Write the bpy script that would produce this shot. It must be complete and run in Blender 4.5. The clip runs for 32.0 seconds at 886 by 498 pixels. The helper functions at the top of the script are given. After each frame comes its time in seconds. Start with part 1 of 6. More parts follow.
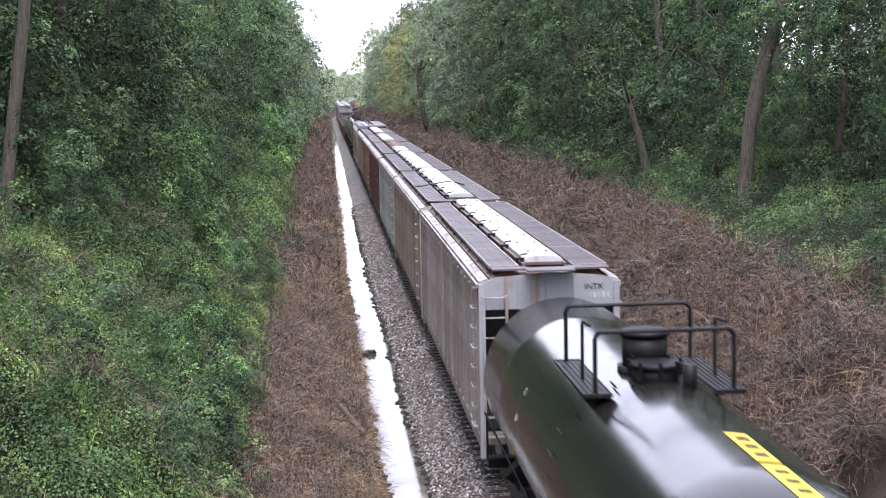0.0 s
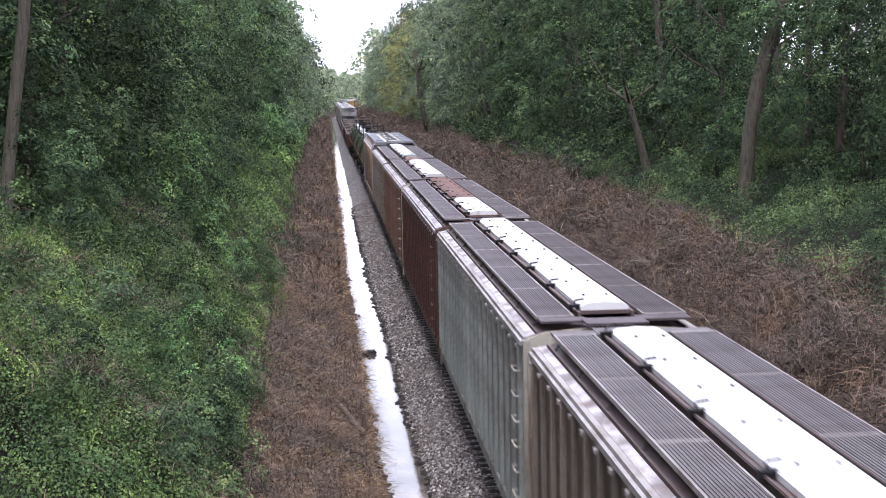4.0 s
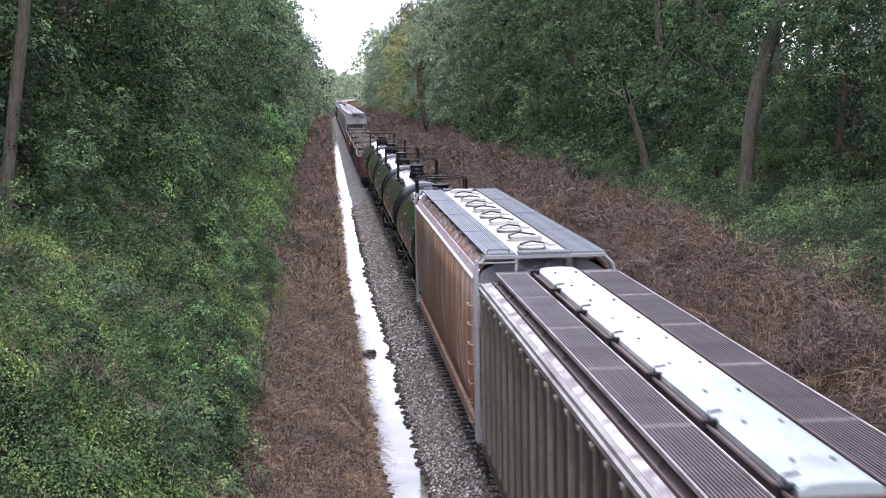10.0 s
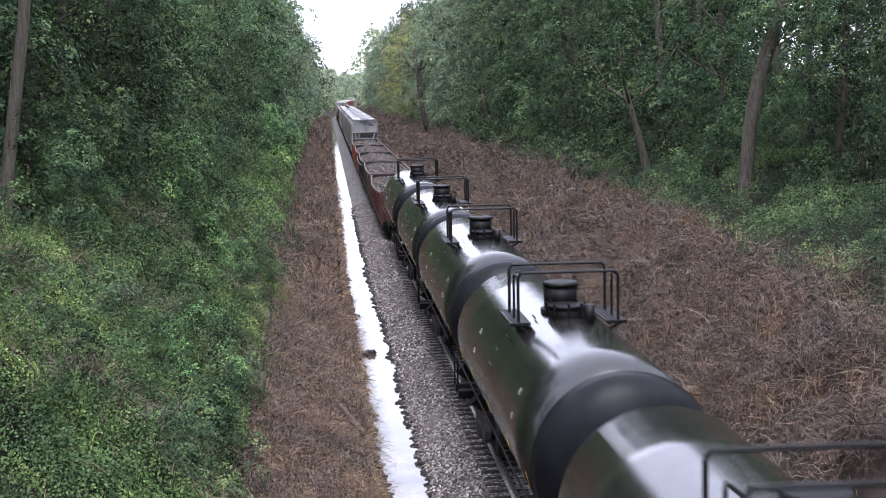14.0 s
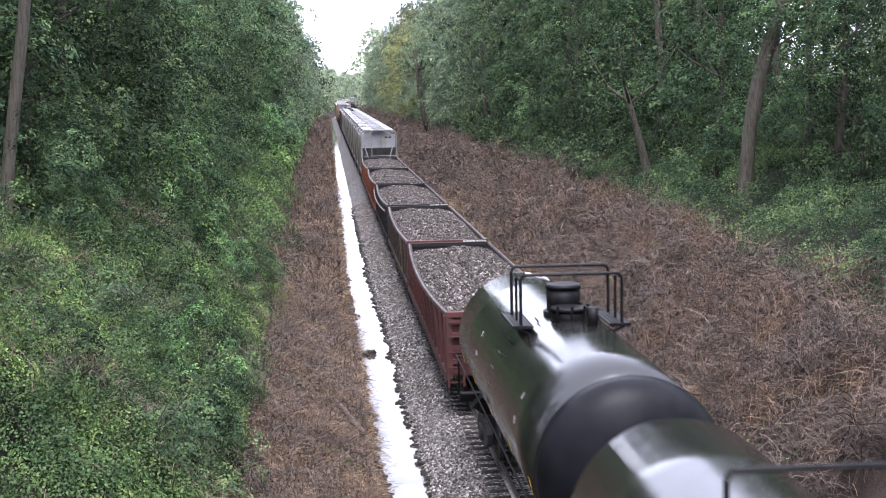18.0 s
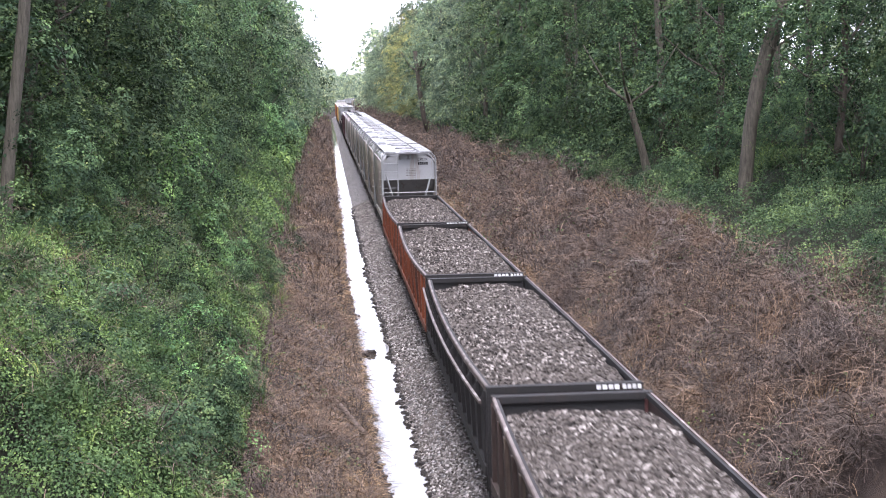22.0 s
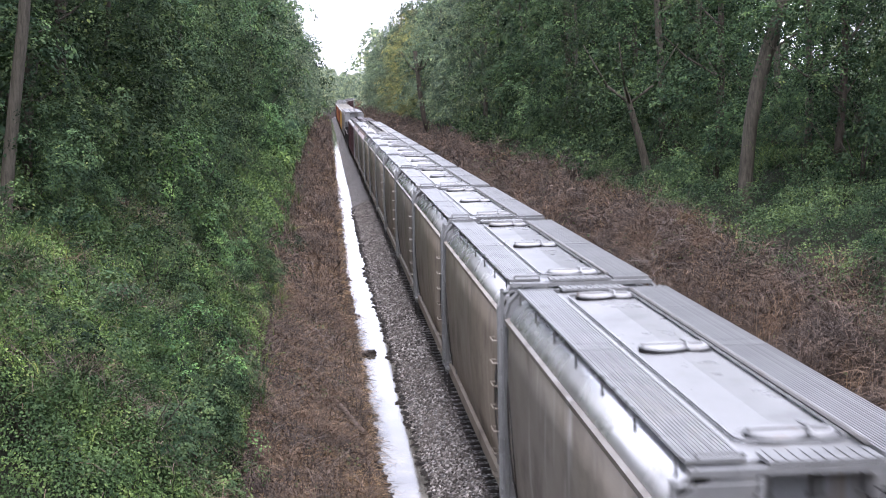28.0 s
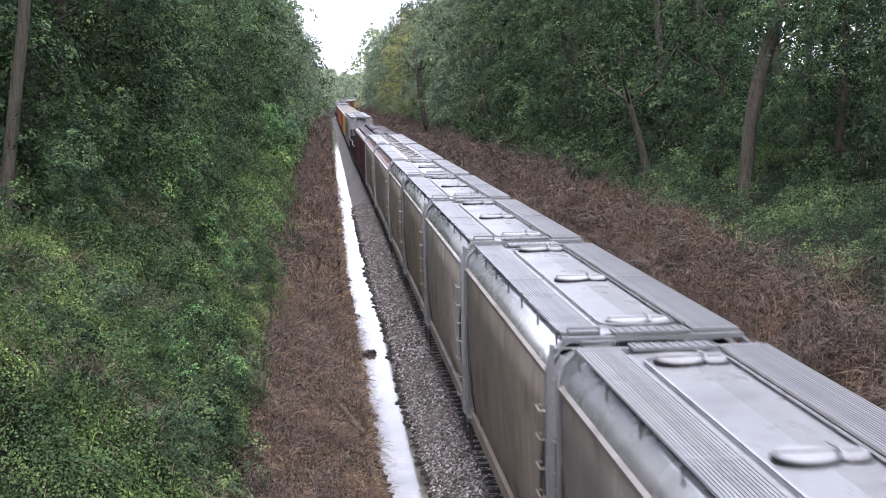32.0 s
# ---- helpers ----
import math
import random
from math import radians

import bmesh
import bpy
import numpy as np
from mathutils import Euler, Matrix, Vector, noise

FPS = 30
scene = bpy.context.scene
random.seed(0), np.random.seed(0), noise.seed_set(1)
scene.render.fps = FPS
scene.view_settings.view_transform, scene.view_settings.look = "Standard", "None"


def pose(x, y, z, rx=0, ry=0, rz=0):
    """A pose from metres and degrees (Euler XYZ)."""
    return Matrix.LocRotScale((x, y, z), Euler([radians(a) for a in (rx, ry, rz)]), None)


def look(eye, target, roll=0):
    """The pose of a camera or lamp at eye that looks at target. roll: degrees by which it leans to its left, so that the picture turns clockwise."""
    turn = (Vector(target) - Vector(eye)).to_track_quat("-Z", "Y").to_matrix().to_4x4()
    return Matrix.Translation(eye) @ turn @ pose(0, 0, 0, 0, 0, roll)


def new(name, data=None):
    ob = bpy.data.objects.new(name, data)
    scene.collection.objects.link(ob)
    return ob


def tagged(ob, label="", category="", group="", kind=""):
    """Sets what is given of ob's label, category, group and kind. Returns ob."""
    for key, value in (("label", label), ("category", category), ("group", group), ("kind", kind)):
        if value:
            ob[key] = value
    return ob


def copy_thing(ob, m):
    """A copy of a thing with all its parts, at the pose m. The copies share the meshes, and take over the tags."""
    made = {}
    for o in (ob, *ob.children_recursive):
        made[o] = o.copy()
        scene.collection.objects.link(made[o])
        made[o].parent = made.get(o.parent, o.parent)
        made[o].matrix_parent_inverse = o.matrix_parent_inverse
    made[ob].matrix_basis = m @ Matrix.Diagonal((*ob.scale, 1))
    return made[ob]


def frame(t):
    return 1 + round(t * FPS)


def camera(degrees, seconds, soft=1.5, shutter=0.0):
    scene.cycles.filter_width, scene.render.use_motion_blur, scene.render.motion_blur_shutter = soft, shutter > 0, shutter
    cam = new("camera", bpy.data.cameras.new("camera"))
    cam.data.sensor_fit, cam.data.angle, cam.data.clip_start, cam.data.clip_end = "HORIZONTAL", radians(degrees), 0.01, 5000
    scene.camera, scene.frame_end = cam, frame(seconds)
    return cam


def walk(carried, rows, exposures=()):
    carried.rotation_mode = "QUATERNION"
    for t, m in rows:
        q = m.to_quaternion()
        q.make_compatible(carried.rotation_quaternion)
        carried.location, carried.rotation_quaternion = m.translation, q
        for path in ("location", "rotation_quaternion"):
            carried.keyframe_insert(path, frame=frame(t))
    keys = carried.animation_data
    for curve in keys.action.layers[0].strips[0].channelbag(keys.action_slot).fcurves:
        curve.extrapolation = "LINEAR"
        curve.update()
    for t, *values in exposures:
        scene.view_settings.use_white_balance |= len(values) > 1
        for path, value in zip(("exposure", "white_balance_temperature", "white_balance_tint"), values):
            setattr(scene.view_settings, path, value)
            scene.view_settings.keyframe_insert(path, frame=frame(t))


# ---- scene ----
cam = camera(33.556, 32.0, soft=0.95, shutter=0.5)

# Places: x = 0 is the middle of the track, y runs along it away from the bridge, z = 0 is the rail top.
CAM_X, CAM_Z = -4.546, 8.505
_yaw, _pitch, _roll = radians(4.46), radians(6.2517), -1.058
EYE = (CAM_X, 0.0, CAM_Z)
AIM = (CAM_X + math.sin(_yaw) * math.cos(_pitch), math.cos(_yaw) * math.cos(_pitch), CAM_Z - math.sin(_pitch))
walk(cam, [(0, look(EYE, AIM, _roll)), (32, look(EYE, AIM, _roll))], exposures=[(0, 2.12, 6110, 22), (1.5, 1.92, 6110, 22), (3, 1.76, 6110, 22), (5, 1.82, 6110, 22), (7, 1.92, 6110, 22), (12, 1.76, 5990, 21), (17, 2.12, 5960, 21), (20, 2.2, 6110, 22), (24, 2.4, 6110, 22), (28, 1.82, 6080, 21), (32, 1.72, 6080, 21)])

# ---- overcast daylight ----
SUN_EL, SUN_ROT = radians(66), radians(182)
world = bpy.data.worlds.new("overcast_sky")
scene.world = world
world.use_nodes = True
wn, wl = world.node_tree.nodes, world.node_tree.links
sky = wn.new("ShaderNodeTexSky")
sky.sky_type, sky.sun_disc, sky.sun_elevation, sky.sun_rotation = "NISHITA", False, SUN_EL, SUN_ROT
sky.air_density, sky.dust_density, sky.ozone_density = 1.0, 1.5, 1.0
soft_sky = wn.new("ShaderNodeHueSaturation")
soft_sky.inputs["Saturation"].default_value = 0.3
wl.new(sky.outputs["Color"], soft_sky.inputs["Color"])
cloud = wn.new("ShaderNodeMix")  # an even layer of high cloud over the clear sky
cloud.data_type = "RGBA"
cloud.inputs["Factor"].default_value = 0.6
cloud.inputs["B"].default_value = (5.8, 6.1, 6.75, 1)
wl.new(soft_sky.outputs["Color"], cloud.inputs["A"])
wl.new(cloud.outputs["Result"], wn["Background"].inputs["Color"])
wn["Background"].inputs["Strength"].default_value = 0.15
sun = new("sun", bpy.data.lights.new("sun", "SUN"))
sun.data.energy, sun.data.angle, sun.data.color = 1.1, radians(24), (1.0, 0.97, 0.92)
sun.matrix_world = look((0, 0, 60), (-math.sin(SUN_ROT) * 10, -math.cos(SUN_ROT) * 10, 60 - 10 * math.tan(SUN_EL)))


# ---- materials ----
def material(name, rough=0.6, metal=0.0, spec=0.5):
    m = bpy.data.materials.new(name)
    m.use_nodes = True
    b = m.node_tree.nodes["Principled BSDF"]
    b.inputs["Roughness"].default_value, b.inputs["Metallic"].default_value = rough, metal
    b.inputs["Specular IOR Level"].default_value = spec
    return m, m.node_tree.nodes, m.node_tree.links, b


def noise_tex(n, l, scale, detail=4.0, coord="Object", stretch=None, rough=0.55):
    tc = n.new("ShaderNodeTexCoord")
    t = n.new("ShaderNodeTexNoise")
    t.inputs["Scale"].default_value, t.inputs["Detail"].default_value, t.inputs["Roughness"].default_value = scale, detail, rough
    if stretch:
        mp = n.new("ShaderNodeMapping")
        mp.inputs["Scale"].default_value = stretch
        l.new(tc.outputs[coord], mp.inputs["Vector"])
        l.new(mp.outputs["Vector"], t.inputs["Vector"])
    else:
        l.new(tc.outputs[coord], t.inputs["Vector"])
    return t.outputs["Fac"]


def ramp(n, l, fac, stops):
    r = n.new("ShaderNodeValToRGB")
    r.color_ramp.elements[0].position, r.color_ramp.elements[0].color = stops[0][0], (*stops[0][1], 1)
    r.color_ramp.elements[1].position, r.color_ramp.elements[1].color = stops[-1][0], (*stops[-1][1], 1)
    for p, c in stops[1:-1]:
        r.color_ramp.elements.new(p).color = (*c, 1)
    l.new(fac, r.inputs["Fac"])
    return r.outputs["Color"]


def mix(n, l, fac, a, b, mode="MIX"):
    m = n.new("ShaderNodeMix")
    m.data_type, m.blend_type = "RGBA", mode
    for sock, v in ((m.inputs["Factor"], fac), (m.inputs["A"], a), (m.inputs["B"], b)):
        if isinstance(v, (int, float)):
            sock.default_value = v
        elif isinstance(v, tuple):
            sock.default_value = (*v, 1)
        else:
            l.new(v, sock)
    return m.outputs["Result"]


def bump(n, l, height, b, strength=0.4, dist=0.02):
    k = n.new("ShaderNodeBump")
    k.inputs["Strength"].default_value, k.inputs["Distance"].default_value = strength, dist
    l.new(height, k.inputs["Height"])
    l.new(k.outputs["Normal"], b.inputs["Normal"])


def paint(name, colour, dirt=(0.12, 0.085, 0.065), rust=(0.16, 0.06, 0.025), worn=0.35, streak=0.4, rough=0.5, metal=0.0, tone=0.62, patch=0.9):
    """Weathered car paint: vertical streaks of rust and dirt over the coat, dust in soft patches."""
    m, n, l, b = material(name, rough, metal)
    colour, dirt, rust = (tuple(v * tone for v in c) for c in (colour, dirt, rust))
    patches = noise_tex(n, l, patch, 6, rough=0.65)
    streaks = noise_tex(n, l, 1.0, 5, stretch=(3.0, 2.6, 0.16), rough=0.7)
    fine = noise_tex(n, l, 26.0, 3)
    c = mix(n, l, ramp(n, l, patches, [(0.58 - worn * 0.2, (0, 0, 0)), (0.76 - worn * 0.2, (0.85, 0.85, 0.85))]), colour, dirt)
    c = mix(n, l, ramp(n, l, streaks, [(0.62 - streak * 0.2, (0, 0, 0)), (0.74 - streak * 0.2, (0.92, 0.92, 0.92))]), c, rust)
    c = mix(n, l, ramp(n, l, fine, [(0.35, (0, 0, 0)), (0.75, (0.35, 0.35, 0.35))]), c, dirt)
    hs = n.new("ShaderNodeHueSaturation")
    v = n.new("ShaderNodeMapRange")
    v.inputs["To Min"].default_value, v.inputs["To Max"].default_value = 0.8, 1.22
    l.new(n.new("ShaderNodeObjectInfo").outputs["Random"], v.inputs["Value"])
    l.new(v.outputs["Result"], hs.inputs["Value"])
    l.new(c, hs.inputs["Color"])
    l.new(hs.outputs["Color"], b.inputs["Base Color"])
    r = n.new("ShaderNodeMapRange")
    r.inputs["To Min"].default_value, r.inputs["To Max"].default_value = max(rough - 0.12, 0.05), rough + 0.25
    l.new(patches, r.inputs["Value"])
    l.new(r.outputs["Result"], b.inputs["Roughness"])
    bump(n, l, fine, b, 0.12, 0.006)
    return m


def leaf(name, dark, mid, light, yellow=None, hold=0.2):
    """Foliage: each leaf takes its own shade, each plant its own cast; light passes through the blades."""
    m, n, l, b = material(name, 0.65, 0.0, 0.07)
    isl = n.new("ShaderNodeNewGeometry").outputs["Random Per Island"]
    per = n.new("ShaderNodeObjectInfo").outputs["Random"]
    stops = [(0.0, dark), (0.45, mid), (0.9, light)] + ([(0.98, yellow)] if yellow else [(1.0, light)])
    c = ramp(n, l, isl, stops)
    big = noise_tex(n, l, 0.3, 4)
    c = mix(n, l, ramp(n, l, big, [(0.4, (0, 0, 0)), (0.68, (0.7, 0.7, 0.7))]), c, light)
    kinds = noise_tex(n, l, 0.55, 4, stretch=(1.0, 0.8, 1.3))
    c = mix(n, l, 1.0, c, ramp(n, l, kinds, [(0.34, (0.33, 0.39, 0.45)), (0.5, (0.94, 0.98, 0.98)), (0.63, (1.5, 1.52, 1.24))]), "MULTIPLY")
    sprays = noise_tex(n, l, 2.1, 2, rough=0.4)
    c = mix(n, l, 1.0, c, ramp(n, l, sprays, [(0.34, (0.5, 0.55, 0.6)), (0.5, (0.95, 0.97, 1)), (0.66, (1.55, 1.42, 1.2))]), "MULTIPLY")
    hs = n.new("ShaderNodeHueSaturation")
    for key, lo, hi in (("Hue", 0.478, 0.506), ("Value", 0.74, 1.22)):
        r = n.new("ShaderNodeMapRange")
        r.inputs["To Min"].default_value, r.inputs["To Max"].default_value = lo, hi
        l.new(per, r.inputs["Value"])
        l.new(r.outputs["Result"], hs.inputs[key])
    l.new(c, hs.inputs["Color"])
    l.new(hs.outputs["Color"], b.inputs["Base Color"])
    tr = n.new("ShaderNodeBsdfTranslucent")
    l.new(hs.outputs["Color"], tr.inputs["Color"])
    ms = n.new("ShaderNodeMixShader")
    ms.inputs["Fac"].default_value = hold
    l.new(b.outputs["BSDF"], ms.inputs[1])
    l.new(tr.outputs["BSDF"], ms.inputs[2])
    l.new(ms.outputs["Shader"], n["Material Output"].inputs["Surface"])
    return m


def stems(name, stops, cast=None, patchy=False):
    m, n, l, b = material(name, 0.85, 0.0, 0.15)
    isl = n.new("ShaderNodeNewGeometry").outputs["Random Per Island"]
    c = ramp(n, l, isl, stops)
    big = noise_tex(n, l, 0.35, 4)
    c = mix(n, l, ramp(n, l, big, [(0.4, (0, 0, 0)), (0.65, (0.6, 0.6, 0.6))]), c, cast or stops[-1][1])
    if patchy:  # grey weathered stands, straw-coloured ones, and darker ones
        kinds = noise_tex(n, l, 0.9, 5, stretch=(1.0, 0.7, 1.0), rough=0.65)
        c = mix(n, l, 1.0, c, ramp(n, l, kinds, [(0.34, (0.45, 0.47, 0.5)), (0.44, (0.85, 0.9, 0.98)), (0.54, (1.1, 1.08, 1.05)), (0.66, (1.75, 1.6, 1.35))]), "MULTIPLY")
    l.new(c, b.inputs["Base Color"])
    return m


def earth(name, stops, scale=1.3, fine_scale=22.0, rough=0.95, deep=0.05):
    m, n, l, b = material(name, rough, 0.0, 0.2)
    c = ramp(n, l, noise_tex(n, l, scale, 7, rough=0.7), stops)
    fine = noise_tex(n, l, fine_scale, 5, rough=0.7)
    c = mix(n, l, 0.6, c, ramp(n, l, fine, [(0.3, (0.25, 0.25, 0.25)), (0.7, (1, 1, 1))]), "MULTIPLY")
    l.new(c, b.inputs["Base Color"])
    bump(n, l, fine, b, 0.9, deep)
    return m


def bark(name, dark, light):
    m, n, l, b = material(name, 0.9, 0.0, 0.2)
    f = noise_tex(n, l, 6.0, 8, stretch=(2.2, 2.2, 0.35), rough=0.7)
    l.new(ramp(n, l, f, [(0.3, dark), (0.7, light)]), b.inputs["Base Color"])
    bump(n, l, f, b, 0.9, 0.04)
    return m


def stones(name, stops, scale, rough=0.85, deep=0.05):
    """Crushed stone: cells of different greys with sunk joints."""
    m, n, l, b = material(name, rough, 0.0, 0.3)
    tc = n.new("ShaderNodeTexCoord")
    v = n.new("ShaderNodeTexVoronoi")
    v.inputs["Scale"].default_value = scale
    l.new(tc.outputs["Object"], v.inputs["Vector"])
    sep = n.new("ShaderNodeSeparateColor")
    l.new(v.outputs["Color"], sep.inputs["Color"])
    c = ramp(n, l, sep.outputs["Red"], stops)
    gap = ramp(n, l, v.outputs["Distance"], [(0.2, (1, 1, 1)), (0.7, (0.16, 0.16, 0.16))])
    c = mix(n, l, 1.0, c, gap, "MULTIPLY")
    big = noise_tex(n, l, 0.8, 5)
    c = mix(n, l, ramp(n, l, big, [(0.5, (0, 0, 0)), (0.8, (0.4, 0.4, 0.4))]), c, (0.13, 0.115, 0.1))
    l.new(c, b.inputs["Base Color"])
    bump(n, l, gap, b, 1.0, deep)
    return m


M_LEAF_TREE = leaf("tree_leaves", (0.022, 0.039, 0.02), (0.036, 0.062, 0.031), (0.058, 0.093, 0.046), (0.1, 0.125, 0.056), 0.2)
M_LEAF_PALE = leaf("pale_tree_leaves", (0.042, 0.075, 0.038), (0.068, 0.115, 0.057), (0.104, 0.16, 0.08), (0.155, 0.195, 0.088), 0.25)
M_LEAF_YELLOW = leaf("yellowing_leaves", (0.08, 0.1, 0.04), (0.16, 0.18, 0.07), (0.26, 0.26, 0.11), (0.34, 0.28, 0.12), 0.3)
# Far foliage: aerial haze is put into the leaf colours of these two.
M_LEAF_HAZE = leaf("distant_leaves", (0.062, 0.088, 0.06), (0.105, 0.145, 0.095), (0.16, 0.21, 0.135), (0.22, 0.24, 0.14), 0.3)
M_LEAF_FAR_HAZE = leaf("pale_willow_leaves", (0.13, 0.18, 0.12), (0.21, 0.27, 0.18), (0.3, 0.36, 0.25), (0.38, 0.38, 0.24), 0.3)
M_LEAF_VINE = leaf("vine_leaves", (0.063, 0.12, 0.047), (0.1, 0.184, 0.071), (0.152, 0.258, 0.107), (0.2, 0.3, 0.125))
M_LEAF_GRASS = leaf("grass_blades", (0.0281, 0.0586, 0.017), (0.0702, 0.1221, 0.0382), (0.1309, 0.1759, 0.0595), (0.2338, 0.215, 0.085))
M_LEAF_BROAD = leaf("broad_leaves", (0.04, 0.085, 0.04), (0.06, 0.12, 0.055), (0.085, 0.15, 0.07))
M_STEM = stems("dry_stems", [(0.0, (0.013, 0.01, 0.008)), (0.45, (0.056, 0.043, 0.034)), (0.8, (0.14, 0.106, 0.084)), (0.97, (0.25, 0.2, 0.165))], (0.1, 0.07, 0.051), True)
M_STICK = stems("bare_sticks", [(0.0, (0.1, 0.085, 0.075)), (0.6, (0.19, 0.165, 0.15)), (1.0, (0.28, 0.25, 0.23))])
M_STRAW = stems("straw", [(0.0, (0.11, 0.07, 0.04)), (0.5, (0.24, 0.155, 0.085)), (1.0, (0.42, 0.3, 0.17))])
M_EARTH = earth("bank_earth", [(0.3, (0.02, 0.015, 0.012)), (0.55, (0.045, 0.032, 0.025)), (0.75, (0.085, 0.06, 0.042))])
M_MUD = earth("wet_mud", [(0.3, (0.012, 0.01, 0.009)), (0.6, (0.03, 0.025, 0.021)), (0.8, (0.055, 0.045, 0.037))], 2.0, 30.0, 0.6)
M_FOREST = earth("forest_floor", [(0.3, (0.012, 0.013, 0.008)), (0.6, (0.024, 0.028, 0.014)), (0.8, (0.045, 0.036, 0.022))])
M_BALLAST = stones("ballast_stone", [(0.0, (0.085, 0.078, 0.072)), (0.5, (0.29, 0.275, 0.26)), (1.0, (0.6, 0.575, 0.55))], 12.0, deep=0.07)
M_LOADSTONE = stems("load_stone", [(0.0, (0.014, 0.0125, 0.0115)), (0.45, (0.052, 0.0445, 0.039)), (0.8, (0.135, 0.117, 0.104)), (0.95, (0.36, 0.33, 0.3))], (0.07, 0.06, 0.052))
M_GRIT = stems("loose_grit", [(0.0, (0.03, 0.026, 0.022)), (0.5, (0.12, 0.108, 0.098)), (0.85, (0.28, 0.258, 0.24)), (1.0, (0.52, 0.49, 0.46))], (0.13, 0.115, 0.102))
M_BARK = bark("bark", (0.034, 0.03, 0.023), (0.125, 0.112, 0.088))
M_BARK_DARK = bark("dark_bark", (0.03, 0.026, 0.02), (0.09, 0.075, 0.06))
M_TIE = earth("creosoted_timber", [(0.3, (0.025, 0.02, 0.017)), (0.7, (0.075, 0.06, 0.05))], 3.0, 30.0)
M_RAIL, _n, _l, _b = material("rail_steel", 0.35, 0.85)
_l.new(ramp(_n, _l, noise_tex(_n, _l, 8.0), [(0.35, (0.16, 0.12, 0.1)), (0.7, (0.5, 0.48, 0.46))]), _b.inputs["Base Color"])
P_HEAD, _n, _l, _b = material("matt_tank_head", 0.42, 0.0, 0.12)
_l.new(ramp(_n, _l, noise_tex(_n, _l, 2.0, 5), [(0.35, (0.006, 0.0065, 0.008)), (0.75, (0.014, 0.0145, 0.017))]), _b.inputs["Base Color"])
M_WATER, _n, _l, _b = material("ditch_water", 0.04, 0.0, 1.0)
_l.new(ramp(_n, _l, noise_tex(_n, _l, 0.8, 5), [(0.35, (0.05, 0.045, 0.035)), (0.7, (0.16, 0.15, 0.13))]), _b.inputs["Base Color"])
_b.inputs["IOR"].default_value = 1.33
bump(_n, _l, noise_tex(_n, _l, 9.0, 3), _b, 0.08, 0.01)
M_LOG = bark("weathered_log", (0.06, 0.045, 0.035), (0.16, 0.12, 0.095))

P_GREYWHITE = paint("aged_grey_white", (0.42, 0.385, 0.35), (0.24, 0.19, 0.16), (0.22, 0.1, 0.055), 0.5, 0.5, tone=0.5)
P_ENDGREY = paint("end_sheet_grey", (0.47, 0.48, 0.5), (0.32, 0.3, 0.29), (0.3, 0.18, 0.1), 0.25, 0.35, tone=0.5)
P_TAN = paint("brown_grey_side", (0.26, 0.2, 0.15), (0.1, 0.07, 0.05), (0.14, 0.07, 0.04), 0.5, 0.55, tone=0.29)
P_MINT = paint("grey_green_side", (0.44, 0.49, 0.45), (0.17, 0.14, 0.11), (0.13, 0.075, 0.045), 0.5, 0.75, tone=0.52)
P_REDBROWN = paint("red_brown_side", (0.12, 0.042, 0.03), (0.06, 0.032, 0.026), (0.09, 0.03, 0.02), 0.4, 0.35, tone=0.5)
P_BROWN = paint("rusty_brown_side", (0.16, 0.085, 0.055), (0.07, 0.042, 0.033), (0.19, 0.08, 0.032), 0.5, 0.65, tone=0.32)
P_DARKBROWN = paint("dark_brown_side", (0.1, 0.055, 0.04), (0.05, 0.034, 0.03), (0.36, 0.31, 0.27), 0.4, 0.35, tone=0.3)
P_RUSTGREY = paint("rust_streaked_grey", (0.47, 0.44, 0.38), (0.34, 0.22, 0.13), (0.29, 0.1, 0.033), 0.4, 1.05, tone=0.56, patch=0.5)
P_PINKWHITE = paint("flaking_pinkish_white", (0.62, 0.54, 0.55), (0.3, 0.2, 0.19), (0.4, 0.25, 0.2), 0.25, 0.1, 0.35, tone=0.7, patch=2.0)
P_RUSTBLOB = paint("pale_coat_blistered_with_rust", (0.5, 0.44, 0.41), (0.15, 0.055, 0.025), (0.22, 0.085, 0.035), 1.0, 0.55, 0.6, tone=0.58, patch=1.5)
P_ENDRUST = paint("cream_end_with_rust_stains", (0.54, 0.52, 0.44), (0.3, 0.22, 0.14), (0.26, 0.1, 0.04), 0.45, 0.5, tone=0.6, patch=1.6)
P_GREY = paint("hopper_grey", (0.31, 0.275, 0.23), (0.16, 0.135, 0.11), (0.62, 0.6, 0.57), 0.4, 0.3, 0.4, tone=0.66)
P_GREYROOF = paint("hopper_roof_grey", (0.325, 0.33, 0.33), (0.2, 0.202, 0.2), (0.26, 0.25, 0.23), 0.4, 0.15, 0.24, tone=0.62, patch=0.6)
P_BEIGEGREY = paint("dusty_beige_grey", (0.3, 0.255, 0.2), (0.15, 0.122, 0.097), (0.42, 0.37, 0.31), 0.4, 0.34, 0.42, tone=0.66)
P_ENDWHITE = paint("end_white", (0.56, 0.57, 0.575), (0.36, 0.35, 0.34), (0.4, 0.3, 0.22), 0.2, 0.2, tone=0.55)
P_RUSTROOF = paint("rusted_roof_edge", (0.34, 0.27, 0.23), (0.22, 0.1, 0.055), (0.3, 0.11, 0.04), 0.6, 0.8, tone=0.52)
# Near-white base puts part of the sky's reflection into the shoulder colour.
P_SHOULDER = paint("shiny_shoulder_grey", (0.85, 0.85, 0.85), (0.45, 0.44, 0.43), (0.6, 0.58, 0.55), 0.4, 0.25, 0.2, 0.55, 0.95)
